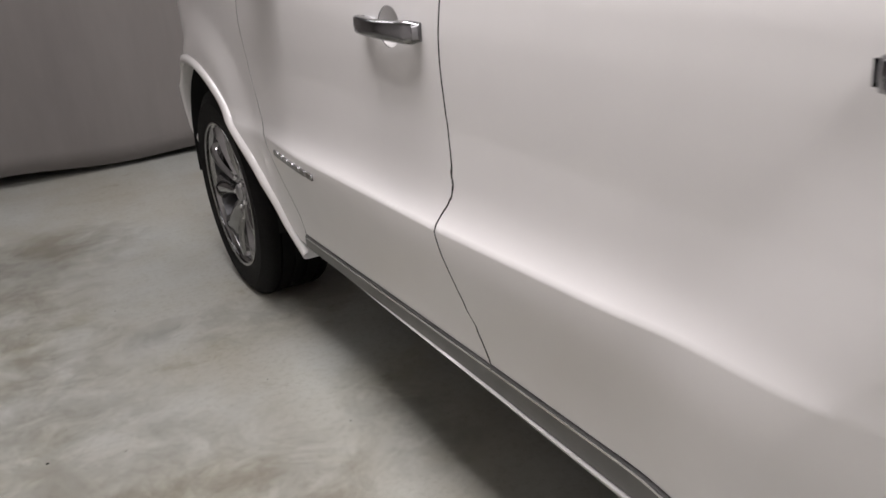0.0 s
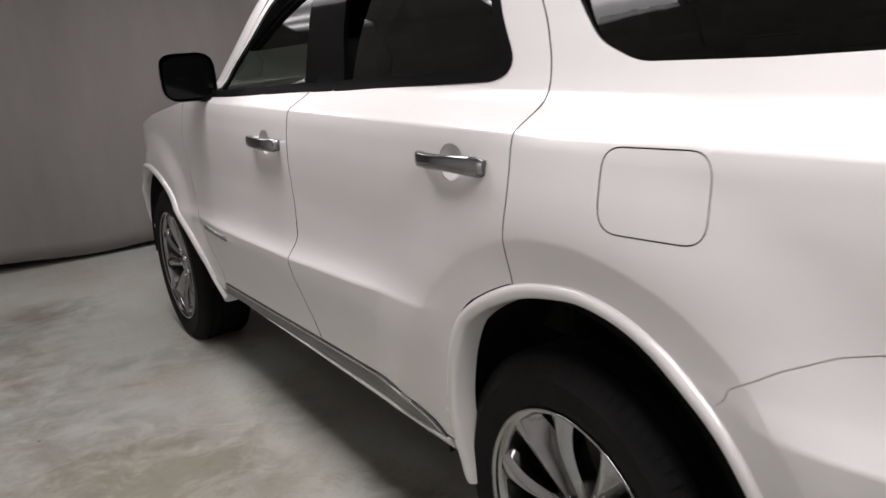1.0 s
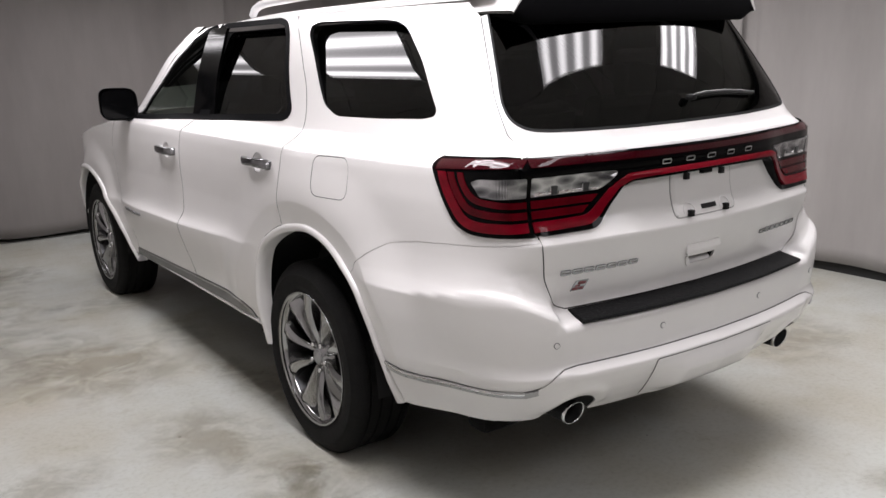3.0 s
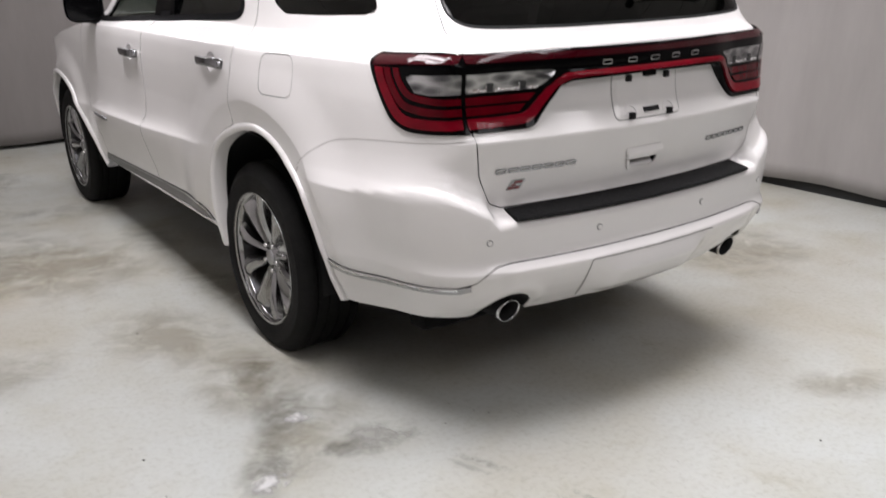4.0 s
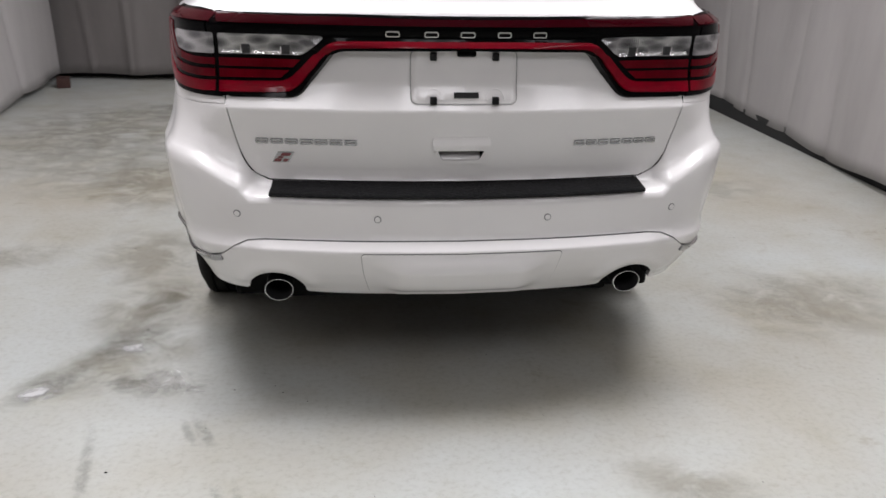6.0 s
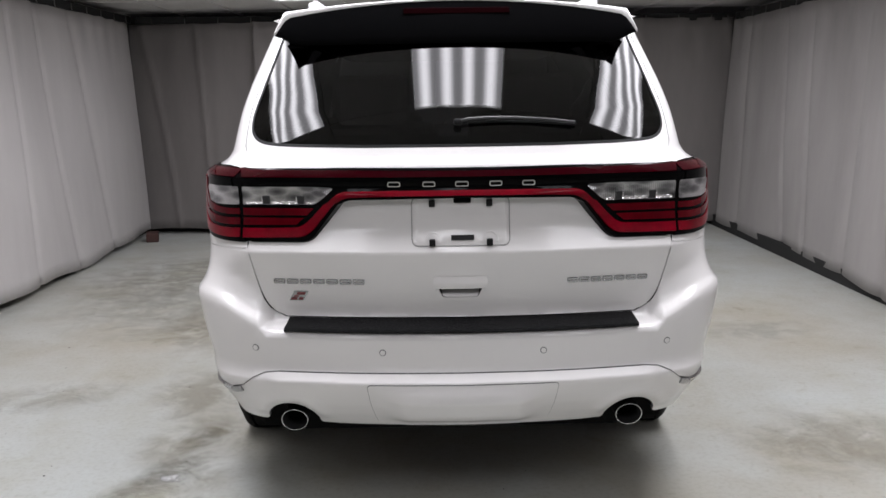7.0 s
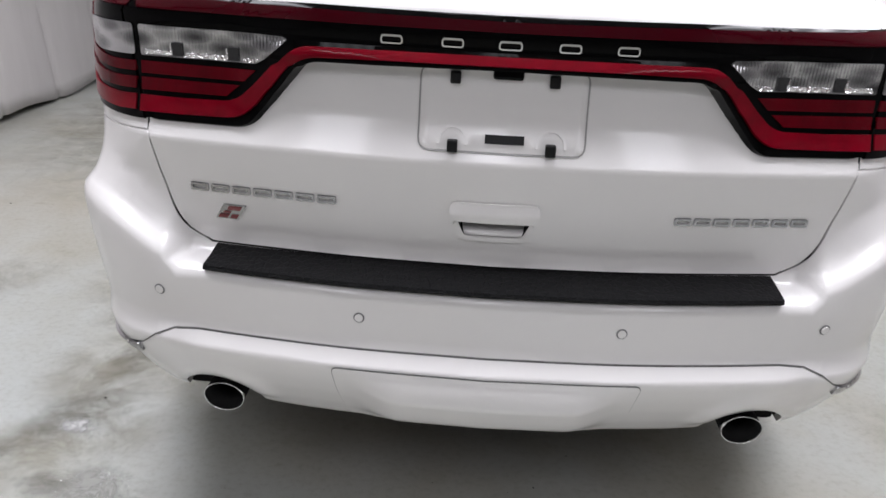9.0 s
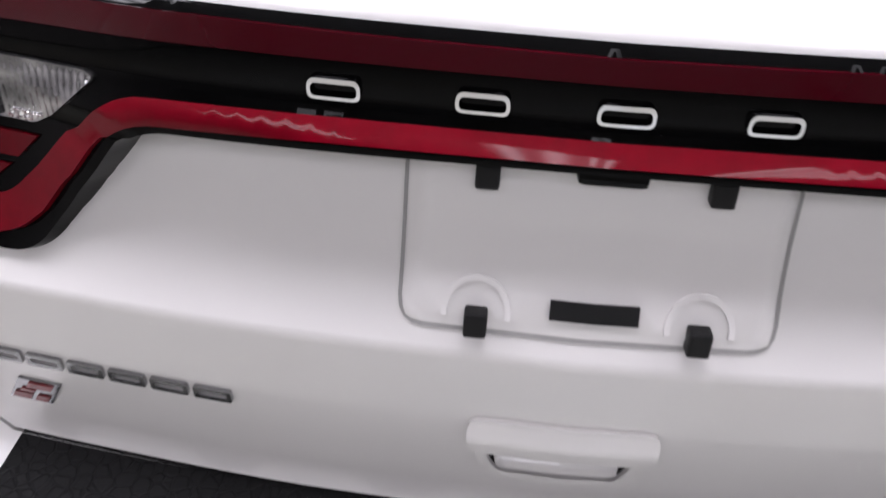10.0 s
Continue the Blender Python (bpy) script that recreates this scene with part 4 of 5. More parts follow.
def arch_trim(flip):
    """The rolled lips round the wheel openings, and the dark wells behind them."""
    for arch, hub in ((ARCH_R, HUB_R), (ARCH_F, HUB_F)):
        p = np.array(dense(wavy(arch), .03, False))
        t = np.gradient(p, axis=0)
        t /= np.linalg.norm(t, axis=1, keepdims=True)
        n = np.stack([-t[:, 1], t[:, 0]], 1)
        c = np.array([hub, HUB_Z])
        n *= np.sign(np.sum((c - p) * n, axis=1))[:, None]
        sec = [(-.002, -.006), (.0, .005), (.004, .011), (.012, .014), (.021, .0135), (.028, .008), (.031, -.002), (.032, -.05)]
        vs, fs = [], []
        for q, nn in zip(p, n):
            for a, h in sec:
                yz = q + nn * a
                z = max(yz[1], .33)
                sx = surface(on_side(yz[0], z)[0], z)[0][0]
                vs.append((sx - h, yz[0], yz[1]))
        k = len(sec)
        for i in range(len(p) - 1):
            for j in range(k - 1):
                fs.append((i * k + j, i * k + j + 1, (i + 1) * k + j + 1, (i + 1) * k + j))
        if flip:
            vs = [(-x, y, z) for x, y, z in vs]
        mesh_object("arch_lip", vs, fs, PAINT, car, "white rolled wheel arch lip")
        vs, fs = [], []
        m = 40
        for i in range(m + 1):
            a = math.pi * (-.02 + 1.04 * i / m)
            y, z = hub + .50 * math.cos(a), HUB_Z + .49 * math.sin(a)
            for x in (-.905, -.70, -.50):
                vs.append((x if not flip else -x, y, z))
            vs.append((-.50 if not flip else .50, hub, HUB_Z))
        for i in range(m):
            for j in range(3):
                fs.append((i * 4 + j, i * 4 + j + 1, i * 4 + j + 5, i * 4 + j + 4))
        mesh_object("wheel_well", vs, fs, LINER, car, "dark wheel well liner")


def sills(flip):
    patch("sill", side((3.52, .396), (3.53, .418), (2.6, .436), (1.72, .447), (1.70, .424), (2.6, .413)), PAINT, car, "white rocker panel edge", off=lambda s, z: -.016 + .026 * float(step(.398, .438, z)), flip=flip, grid=.012, gap=.0004, dark=False)
    end = flow(side((1.98, .505), (1.86, .496), (1.78, .473), (1.735, .450)), 6)
    mol = patch("sill_moulding", side((2.6, .438), (3.53, .420), (3.508, .462), (2.7, .4855)) + end + side((1.76, .448)), GREY_TRIM, car, "grey lower door moulding", off=.004, flip=flip, gap=.0008, dark=False)
    edge = flow(side((3.50, .4575), (2.7, .4805), (1.99, .500), (1.865, .491), (1.79, .469), (1.755, .452)), 6)
    patch("chrome_strip", strip(edge, .004), CHROME, mol, "thin chrome strip", off=.007, flange=.006, gap=0, flip=flip)


def front_end(flip):
    fen = side(*wavy(SEAM_A)) + side((3.93, 1.185), (4.37, 1.125), (4.70, 1.06), (4.88, .99)) + side((4.93, .80), (4.93, .60)) + side(*[p for p in wavy(ARCH_F)[::-1] if p[1] > .44]) + side((3.60, .42), (3.52, .42))
    patch("front_fender", fen, PAINT, car, "white front wing", flip=flip)
    nose = side((4.895, .99), (4.945, .80), (4.945, .60), (4.86, .55), (4.87, .40))
    nose += [(ARC_END - .003, .40), (ARC_END - .003, .97)]
    patch("front_bumper", nose, PAINT, car, "white front bumper", flip=flip, grid=.05)


def tail_lamps(flip):
    """The corner lamp on the wing, with nested bands."""
    out = side((.490, 1.236), (.502, 1.226)) + flow(side((.502, 1.214), (.475, 1.160), (.442, 1.098), (.407, 1.045), (.365, 1.017), (.33, 1.007)) + rear((-.76, 1.001), (-.70, .999), (-.680, 1.0)), 6) + rear((-.694, 1.236), (-.73, 1.240))
    lamp = patch("corner_lamp", out, GLOSS, car, "dark tail lamp with red bands", off=.007, flip=flip, grid=.02, flange=.012)
    patch("lamp_joint", strip(rear((-.683, 1.004), (-.690, 1.10), (-.694, 1.234)), .030), TRIM_BLACK, lamp, "black joint between the lamps", off=.0015, flange=0, gap=0, grid=.015, flip=flip)
    def j(path, w, mat, off, label, nm):
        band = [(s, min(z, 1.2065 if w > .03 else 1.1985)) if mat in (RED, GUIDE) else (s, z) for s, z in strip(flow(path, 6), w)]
        band = [p for i, p in enumerate(band) if math.dist(p, band[i - 1]) > 5e-4]
        patch(nm, band, mat, lamp, label, off=off, flange=.006, gap=0, grid=.015, flip=flip)
    seam = lambda z: on_rear(-.699, z)
    mid = lambda z: on_rear(-.75, z)
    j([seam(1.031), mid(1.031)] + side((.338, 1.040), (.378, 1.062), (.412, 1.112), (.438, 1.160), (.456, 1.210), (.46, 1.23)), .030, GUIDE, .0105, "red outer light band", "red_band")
    j([seam(1.067), mid(1.068)] + side((.315, 1.076), (.358, 1.092), (.388, 1.128), (.409, 1.170), (.421, 1.210), (.423, 1.23)), .022, RED, .0105, "red light band", "red_band")
    j([seam(1.099), mid(1.100)] + side((.300, 1.107), (.338, 1.119), (.362, 1.143), (.378, 1.175), (.387, 1.21), (.389, 1.23)), .019, RED, .0105, "red light band", "red_band")
    j([seam(1.218), mid(1.218)] + side((.38, 1.217), (.478, 1.213)), .022, RED_DARK, .0105, "dark red upper band", "red_band")
    clear = rounded([on_rear(-.699, 1.120), on_rear(-.699, 1.180)] + side((.33, 1.180), (.350, 1.172), (.325, 1.128), (.29, 1.121)), .006)
    patch("clear_lens", clear, LENS, lamp, "clear ribbed reversing lens", off=.0105, flange=.006, gap=0, grid=.015, flip=flip)
    # the lamp on the gate
    def g(nm, outline, mat, off, label):
        return patch(nm, outline, mat, bar, label, off=off, flange=.006, gap=0, grid=.018, flip=flip)
    over = lambda h: (lambda s, z: bar_off(s, z) + h)
    low = rounded(rear((-.60, 1.015), (-.478, 1.018), (-.364, 1.155), (-.2, 1.1600)), .035, 7)[7:-7]
    high = rounded(rear((-.2, 1.1735), (-.374, 1.1715), (-.493, 1.049), (-.60, 1.047)), .030, 7)[7:-7]
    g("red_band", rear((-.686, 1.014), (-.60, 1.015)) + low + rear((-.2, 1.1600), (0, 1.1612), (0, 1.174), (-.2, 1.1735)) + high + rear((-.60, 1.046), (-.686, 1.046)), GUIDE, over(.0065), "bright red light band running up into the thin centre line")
    g("red_band", rear((-.686, 1.055), (-.515, 1.057), (-.490, 1.079), (-.686, 1.079)), RED, over(.0035), "red light band")
    g("red_band", rear((-.686, 1.087), (-.480, 1.088), (-.457, 1.110), (-.686, 1.110)), RED, over(.0035), "red light band")
    g("red_band", rear((-.686, 1.207), (0, 1.208), (0, 1.226), (-.686, 1.229)), RED_DARK, over(.0035), "dark red upper band")
    g("clear_lens", rounded(rear((-.686, 1.120), (-.455, 1.122), (-.392, 1.176), (-.40, 1.181), (-.686, 1.180)), .006), LENS, over(.0035), "clear ribbed reversing lens")
    for xa, xb in ((-.678, -.626), (-.596, -.515), (-.482, -.458)):
        g("lamp_reflector", rounded(rear((xa, 1.1235), (xb, 1.1235), (xb + .010, 1.1345), (xa + .004, 1.1345)), .002), BEADED, over(.0055), "bright beaded reflector edge")
    for x in (-.610, -.499):
        g("bulb_socket", rounded(rear((x - .011, 1.124), (x + .011, 1.124), (x + .009, 1.136), (x + .011, 1.152), (x - .011, 1.152), (x - .009, 1.136)), .003), SOCKET, over(.0058), "dark bulb socket")
        g("socket_rim", rear((x - .014, 1.1245), (x - .0115, 1.1245), (x - .0115, 1.150), (x - .014, 1.148)), BEADED, over(.0060), "bright socket rim")


def bar_off(s, z):
    """How far the lamp bar stands proud: most in the middle."""
    mid = float(step(.52, .34, abs(s)))
    return .008 + .014 * mid - .007 * float(step(1.230, 1.239, z)) + .017 * mid * min(1.0, max(0.0, (1.1765 - z) / .0165))


def ring(name, x0, x1, z0, z1, w, mat, parent, label, off, r=.005):
    """A raised rectangular ring on the tail."""
    o = rounded(rear((x0, z0), (x1, z0), (x1, z1), (x0, z1)), r)
    i = rounded(rear((x0 + w, z0 + w), (x1 - w, z0 + w), (x1 - w, z1 - w), (x0 + w, z1 - w)), max(.001, r - w / 2))
    return patch(name, o, mat, parent, label, off=off, holes=[i], flange=.004, gap=0, grid=.012, edge=.006)


GLASS_RIM = rear((0, 1.300), (-.3, 1.300), (-.5, 1.303)) + flow(rear((-.58, 1.306), (-.625, 1.312), (-.654, 1.326), (-.669, 1.350), (-.670, 1.385), (-.662, 1.42), (-.643, 1.48), (-.619, 1.556), (-.585, 1.66)), 5)


def rear_end():
    global bar
    hollow = rounded(rear((-.072, .8575), (.066, .8575), (.052, .8255), (-.058, .8255)), .008)
    gate = patch("liftgate", both(GLASS_RIM + rear(*GATE_SIDE, *wavy(GATE_EDGE)) + rear((0, .757))), PAINT, car, "white liftgate", grid=.022, gap=.0015, holes=[hollow], line=[[(s, z) for s in np.arange(-.66, .661, .02)] for z in (.965, .972, .979)])
    bar = patch("light_bar", both(rear((0, 1.237), (-.692, 1.237)) + rounded(rear((-.692, 1.2), (-.680, 1.0), (-.468, 1.002), (-.356, 1.144), (0, 1.149)), .03, 7)[7:-7] + rear((0, 1.149))), GLOSS, car,
                "full-width gloss black tail lamp bar with red bands", off=bar_off, grid=.022, flange=.055, line=[[(s, z) for s in np.arange(-.5, .501, .02)] for z in (1.1765, 1.1600)])
    tail_lamps(False)
    tail_lamps(True)
    # five chrome badge shapes on the bar
    for cx in (-.203, -.096, .004, .107, .208):
        ring("badge_bar", cx - .0195, cx + .0195, 1.184, 1.1985, .0026, CHROME, bar, "chrome badge shape", lambda s, z: bar_off(s, z) + .005, .006)
    for x0, n, z0, pitch in ((-.597, 7, .8705, .0425), (.337, 7, .8655, .0383)):
        for i in range(n):
            a = x0 + i * pitch
            ring("badge_bar", a, a + pitch - .0055, z0, z0 + .0155, .0046, DARK_CHROME, gate, "satin chrome badge shape", .004, .003)
    emblem = patch("small_badge", rear((-.552, .812), (-.505, .812), (-.487, .844), (-.534, .844)), DARK_CHROME, gate, "small chrome badge with red bars", off=.003, flange=.003, gap=0, grid=.012)
    for x0, z0, x1, z1 in ((-.547, .815, -.527, .823), (-.522, .815, -.508, .823), (-.527, .833, -.500, .841), (-.536, .826, -.520, .830)):
        lean = .56 * (z1 - z0)
        patch("red_bar", rear((x0, z0), (x1, z0), (x1 + lean, z1), (x0 + lean, z1)), BADGE_RED, emblem, "red enamel bar", off=.005, flange=.002, gap=0, grid=.01)
    # number plate recess
    po = rounded(rear((-.151, .994), (.151, .994), (.151, 1.142), (-.151, 1.142)), .02)
    pi = np.array(inset(dense(po, .012), .008))
    def pad_off(u, v):
        e = min(.151 - abs(float(np.interp(abs(u), _ss[:420], -_row(1.07)[:420, 0]))), v - .994)
        return .0012 + .0075 * float(step(0, .008, e))
    plate = patch("plate_mount", po, PAINT, gate, "white raised number plate mount", off=pad_off, flange=.004, gap=0, grid=.016, edge=.010, line=[[tuple(p) for p in pi]])
    # grey ring that paints in the shade of the groove round the mount
    patch("plate_groove_shade", dense(inset(dense(po, .012), -.0028), .012), GROOVE_SHADE, gate, "thin grey line for the groove's shade round the plate mount", off=.0026, flange=.003, gap=0, grid=.012, holes=[inset(dense(po, .012), .0004)])
    for cx, cz in ((-.089, 1.125), (.089, 1.125), (-.089, 1.005), (.089, 1.005)):
        c = surface(*on_rear(cx, cz))[0]
        bm = bmesh.new()
        box(bm, (.019, .018, .022), (c[0], c[1] - .013, c[2]), .003, 2)
        part("plate_clip", bm, BLACK, gate, "black plastic screw clip")
    for cx in (-.089, .089):
        arc = [on_rear(cx + .026 * math.cos(a), 1.008 + .026 * math.sin(a)) for a in np.linspace(-.2, math.pi + .2, 14)]
        patch("clip_ridge", strip(arc, .005), PAINT, gate, off=.0115, flange=.004, gap=0, grid=.01)
    patch("plate_bar", rear((-.030, 1.008), (.040, 1.008), (.040, 1.023), (-.030, 1.023)), BLACK, gate, "black foam bar", off=.013, flange=.006, gap=0)
    c = surface(*on_rear(0, 1.142))[0]
    bm = bmesh.new()
    box(bm, (.055, .03, .02), (.005, c[1] - .004, 1.135), .006, 2)
    part("rear_camera", bm, GLOSS, bar, "small black reversing camera")
    # gate handle: raised brow over a scooped hollow
    brow = rounded(rear((-.086, .859), (.080, .859), (.083, .896), (-.089, .896)), .014)
    handle = patch("gate_handle", brow, PAINT, gate, "white raised liftgate handle", off=lambda s, z: .004 + .008 * float(step(.896, .872, z)), flange=.010, gap=0, grid=.010, edge=.008)
    lip = rounded(rear((-.083, .857), (.077, .857), (.063, .815), (-.069, .815)), .016)
    patch("handle_lip", lip, PAINT, gate, off=.006, flange=.007, gap=0, grid=.01, edge=.008, holes=[hollow])
    patch("handle_hollow", hollow, PAINT, gate, "scooped finger hollow", off=lambda s, z: .002 - .040 * float(step(.827, .848, z)), flange=0, gap=0, grid=.006, edge=.008)
    # rear glass
    gl = patch("rear_glass", both(GLASS_RIM + rear((0, 1.66))), GLASS_REAR, car, "dark tinted rear window", off=-.002, grid=.03, flange=.004)
    patch("glass_seal", strip(GLASS_RIM[::-1][:-1] + [(-s, z) for s, z in GLASS_RIM], .009), BLACK, gl, "black window seal", off=.0005, flange=.004, gap=0)
    # wiper
    path = [surface(*on_rear(x, z))[0] + np.array((0, -.022, 0)) for x, z in ((-.005, 1.374), (.03, 1.381), (.08, 1.384), (.18, 1.383), (.28, 1.376), (.366, 1.366))]
    vs, fs = tube(path, .005, 8)
    w = mesh_object("rear_wiper", vs, fs, WIPER, car, "black rear wiper arm")
    path = [surface(*on_rear(x, z))[0] + np.array((0, -.008, 0)) for x, z in ((.03, 1.368), (.13, 1.372), (.28, 1.366), (.372, 1.358))]
    vs, fs = tube(path, .0045, 6)
    mesh_object("wiper_blade", vs, fs, RUBBER, w, "rubber wiper blade")
    c = surface(*on_rear(0, 1.34))[0]
    bm = bmesh.new()
    box(bm, (.026, .03, .020), (-.004, c[1] - .002, 1.372), .008, 2)
    part("wiper_pivot", bm, BLACK, w)
    # spoiler: a thin white top edge over a black underside with rounded, rising ends
    def at_top(t):
        return 1.7605 - .036 * t * t - .060 * max(0, (abs(t) - .935) / .065) ** 1.2

    def at_black(t):
        return 1.7535 - .053 * t * t - .050 * max(0, (abs(t) - .92) / .08) ** 1.2

    def at_lip(t):
        return 1.621 + .033 * float(step(.86, 1.02, abs(t)))

    n, vs, k = 64, [], 7
    for i in range(n + 1):
        t = -1 + 2 * i / n
        top, low, lag = at_top(t), at_black(t), .055 * t * t
        for y, z in ((.92, top + .003), (.70, top + .005), (.45, top + .004), (.37, top), (.355, top - .002), (.351, (top + low) / 2), (.358, low - .001)):
            vs.append((.596 * t, y + lag, z))
    fs = [(i * k + q, i * k + q + 1, (i + 1) * k + q + 1, (i + 1) * k + q) for i in range(n) for q in range(k - 1)]
    sp = mesh_object("spoiler", vs, fs, PAINT, car, "white roof spoiler")
    vs = []
    for i in range(n + 1):
        t = -1 + 2 * i / n
        a, b, lag = at_black(t), at_lip(t), .055 * t * t
        for y, f in ((.358, 1), (.355, .8), (.355, .5), (.359, .2), (.366, .05), (.374, 0), (.40, .03), (.46, .12)):
            vs.append((.596 * t, y + lag, b + (a - b) * f))
    k = 8
    fs = [(i * k + q, i * k + q + 1, (i + 1) * k + q + 1, (i + 1) * k + q) for i in range(n) for q in range(k - 1)]
    under = mesh_object("spoiler_underside", vs, fs, TRIM_BLACK, sp, "black spoiler underside")
    bm = bmesh.new()
    box(bm, (.34, .006, .018), (0, .3562, 1.722), .002, 2)
    part("brake_light", bm, BRAKE_RED, under, "dark red high brake light")


def shelf_line(level):
    """A line along the bumper's shelf, from the end of the step pad round the corner."""
    out = []
    for a in np.arange(.50, 1.45, .012):
        cx, z = -float(np.interp(a, ARC, PLAN_LOW[:, 0])), level
        for _ in range(12):
            z = level - .080 * (1 - float(step(.60, .82, cx))) * float(step(.60, .72, z)) * (1 - float(step(.80, 1.0, z)))
        out.append((a, z))
    return out


def bumper():
    up = rear((0, .755)) + rear(*[(x - .0015, z - .0015) for x, z in wavy(GATE_EDGE)[::-1] if z < .97]) + rear((-.676, .9815), (-.75, .9775)) + side(*[(y, z - .002) for y, z in BUMPER_TOP])
    arch = [p for p in wavy(ARCH_R) if p[0] < .918 and p[1] > .53]
    low = side((.742, .526)) + side((.56, .514), (.386, .522)) + rear((-.75, .530), (-.705, .547), (-.67, .576), (-.63, .592), (-.58, .596), (0, .598))
    b = patch("rear_bumper", both(up + side(*arch) + low), PAINT, car, "white rear bumper", grid=.02, gap=.0004, dark=False, line=[flare_line(d) for d in (-.006, 0, .006)] + [[(-s, z) for s, z in flare_line()]] + [[(k * s, z) for s, z in shelf_line(v)] for v in (.806, .818, .830, .843, .857, .874) for k in (1, -1)])
    for x, z in ((-.657, .672), (-.25, .664), (.254, .664), (.657, .672)):
        def disc(r):
            return [(on_rear(x, z)[0] + r * math.cos(a), z + r * math.sin(a)) for a in np.linspace(0, 2 * math.pi, 18, endpoint=False)]
        sensor = patch("parking_sensor", disc(.0108), SATIN_DARK, b, "round parking sensor in a grey rim", off=.0014, flange=.004, gap=0, grid=.008, edge=.006)
        patch("sensor_face", disc(.0082), PAINT, sensor, "white sensor face", off=.0034, flange=.002, gap=0, grid=.008, edge=.006)
    notch = lambda cx: [(cx + .088 * math.cos(a), .400 + .083 * math.sin(a)) for a in np.linspace(0, math.pi, 16)]
    lowline = rear((0, .5955), (-.58, .5935), (-.63, .5895), (-.67, .5735), (-.705, .5445), (-.745, .514)) + side((.36, .500), (.56, .487), (.73, .497))
    lowline += side((.714, .450), (.699, .377), (.66, .374), (.58, .375), (.48, .379), (.36, .383)) + rear((-.74, .386), (-.70, .388), (-.655, .390)) + rear(*notch(-.555)[::-1]) + rear((-.46, .391), (-.40, .388), (0, .386))
    val = patch("bumper_valance", both(lowline), PAINT, car, "white lower bumper valance", grid=.014, gap=.0006, dark=False)
    for flip in (False, True):
        mold = side((.742, .5255), (.56, .5135), (.386, .5215)) + rear((-.742, .5335), (-.714, .5415), (-.706, .519), (-.735, .508)) + side((.36, .5005), (.56, .4875), (.731, .4975))
        patch("side_strip", mold, SATIN, car, "satin grey bumper strip", off=.006, flip=flip, grid=.02)
        path = side((.735, .521), (.56, .509), (.386, .517)) + rear((-.745, .528))
        patch("chrome_line", strip(path, .006), CHROME, car, "thin chrome line", off=.009, flange=.006, gap=0, flip=flip)
    for flip in (False, True):
        patch("valance_joint", strip(rear((0, .5968), (-.3, .5962), (-.58, .5948), (-.63, .5908), (-.67, .5748), (-.705, .5458), (-.75, .522)), .0024), GREY_TRIM, val, "thin dark joint under the bumper", off=.0012, flange=0, gap=0, flip=flip, grid=.012, edge=.012)
    # tow hitch cover, bulging at its lower middle
    hc = rounded(rear((-.300, .566), (.300, .566), (.292, .49), (.272, .404), (-.272, .404), (-.292, .49)), .012)
    bulge = lambda s, z: .003 + .034 * float(step(.285, .165, abs(s))) * float(step(.556, .530, z)) * (1 - .75 * float(step(.47, .41, z)))
    cover = patch("hitch_cover", hc, PAINT, val, "white tow hitch cover panel", off=bulge, grid=.014, flange=.012, gap=.0008)
    patch("cover_joint", dense(inset(dense(hc, .02), -.0010), .02), GREY_TRIM, cover, "thin dark joint round the cover", off=.0012, holes=[inset(dense(hc, .02), .006)], flange=0, gap=0, grid=.012)
    vs, n = [], 60
    for i in range(n + 1):
        t = -1 + 2 * i / n
        x = .562 * t
        q = min(abs(x), .50)
        plan = surface(*on_rear(-abs(x), 1.15))[0][1] - surface(*on_rear(-q, 1.15))[0][1]
        yf = surface(*on_rear(-q, .716))[0][1] + plan
        yb = surface(*on_rear(-q, .764))[0][1] + plan
        for y, z, k in ((yf + .014, .722, 1.0), (yf - .002, .7265, 1.0), (yf - .006, .731, 1.0), (yf - .003, .737, 1.0), (yf + .006, .740, .998), (yf + .4 * (yb - yf), .745, .992), (yb - .002, .7555, .985), (yb + .018, .7600, .985), (yb + .022, .74, .985)):
            vs.append((x * k, y, z))
    k = 9
    fs = [(i * k + j, i * k + j + 1, (i + 1) * k + j + 1, (i + 1) * k + j) for i in range(n) for j in range(k - 1)]
    fs += [tuple(range(k)), tuple(n * k + j for j in range(k - 1, -1, -1))]
    pad = mesh_object("step_pad", vs, fs, PAD, car, "black textured bumper step pad")
    pad.data.set_sharp_from_angle(angle=radians(30))
    for sx in (-1, 1):
        cx = .556 * sx
        ex = tagged(new("exhaust_tip"), "bright chrome oval exhaust tip")
        ex.parent = car
        n, vs = 36, []
        prof = [(.0, .985, .012), (.0, 1.0, .0), (.0, .955, .0), (.0, .945, .005)]
        for a in np.linspace(0, 2 * math.pi, n, endpoint=False):
            for _, r, y in prof:
                vs.append((.0435 * r * math.cos(a), y - .010 * math.sin(a) * (y < .1), .0395 * r * math.sin(a)))
        k = len(prof)
        fs = [(i * k + q, i * k + q + 1, ((i + 1) % n) * k + q + 1, ((i + 1) % n) * k + q) for i in range(n) for q in range(k - 1)]
        tip = mesh_object("pipe_rim", vs, fs, CHROME, ex, "polished chrome pipe rim")
        vs, fs = [], []
        for a in np.linspace(0, 2 * math.pi, n, endpoint=False):
            for r, y in ((.92, .11), (.95, .004), (.978, .010), (.90, .24)):
                vs.append((.0435 * r * math.cos(a), y - .010 * math.sin(a) * (y < .1), .0395 * r * math.sin(a)))
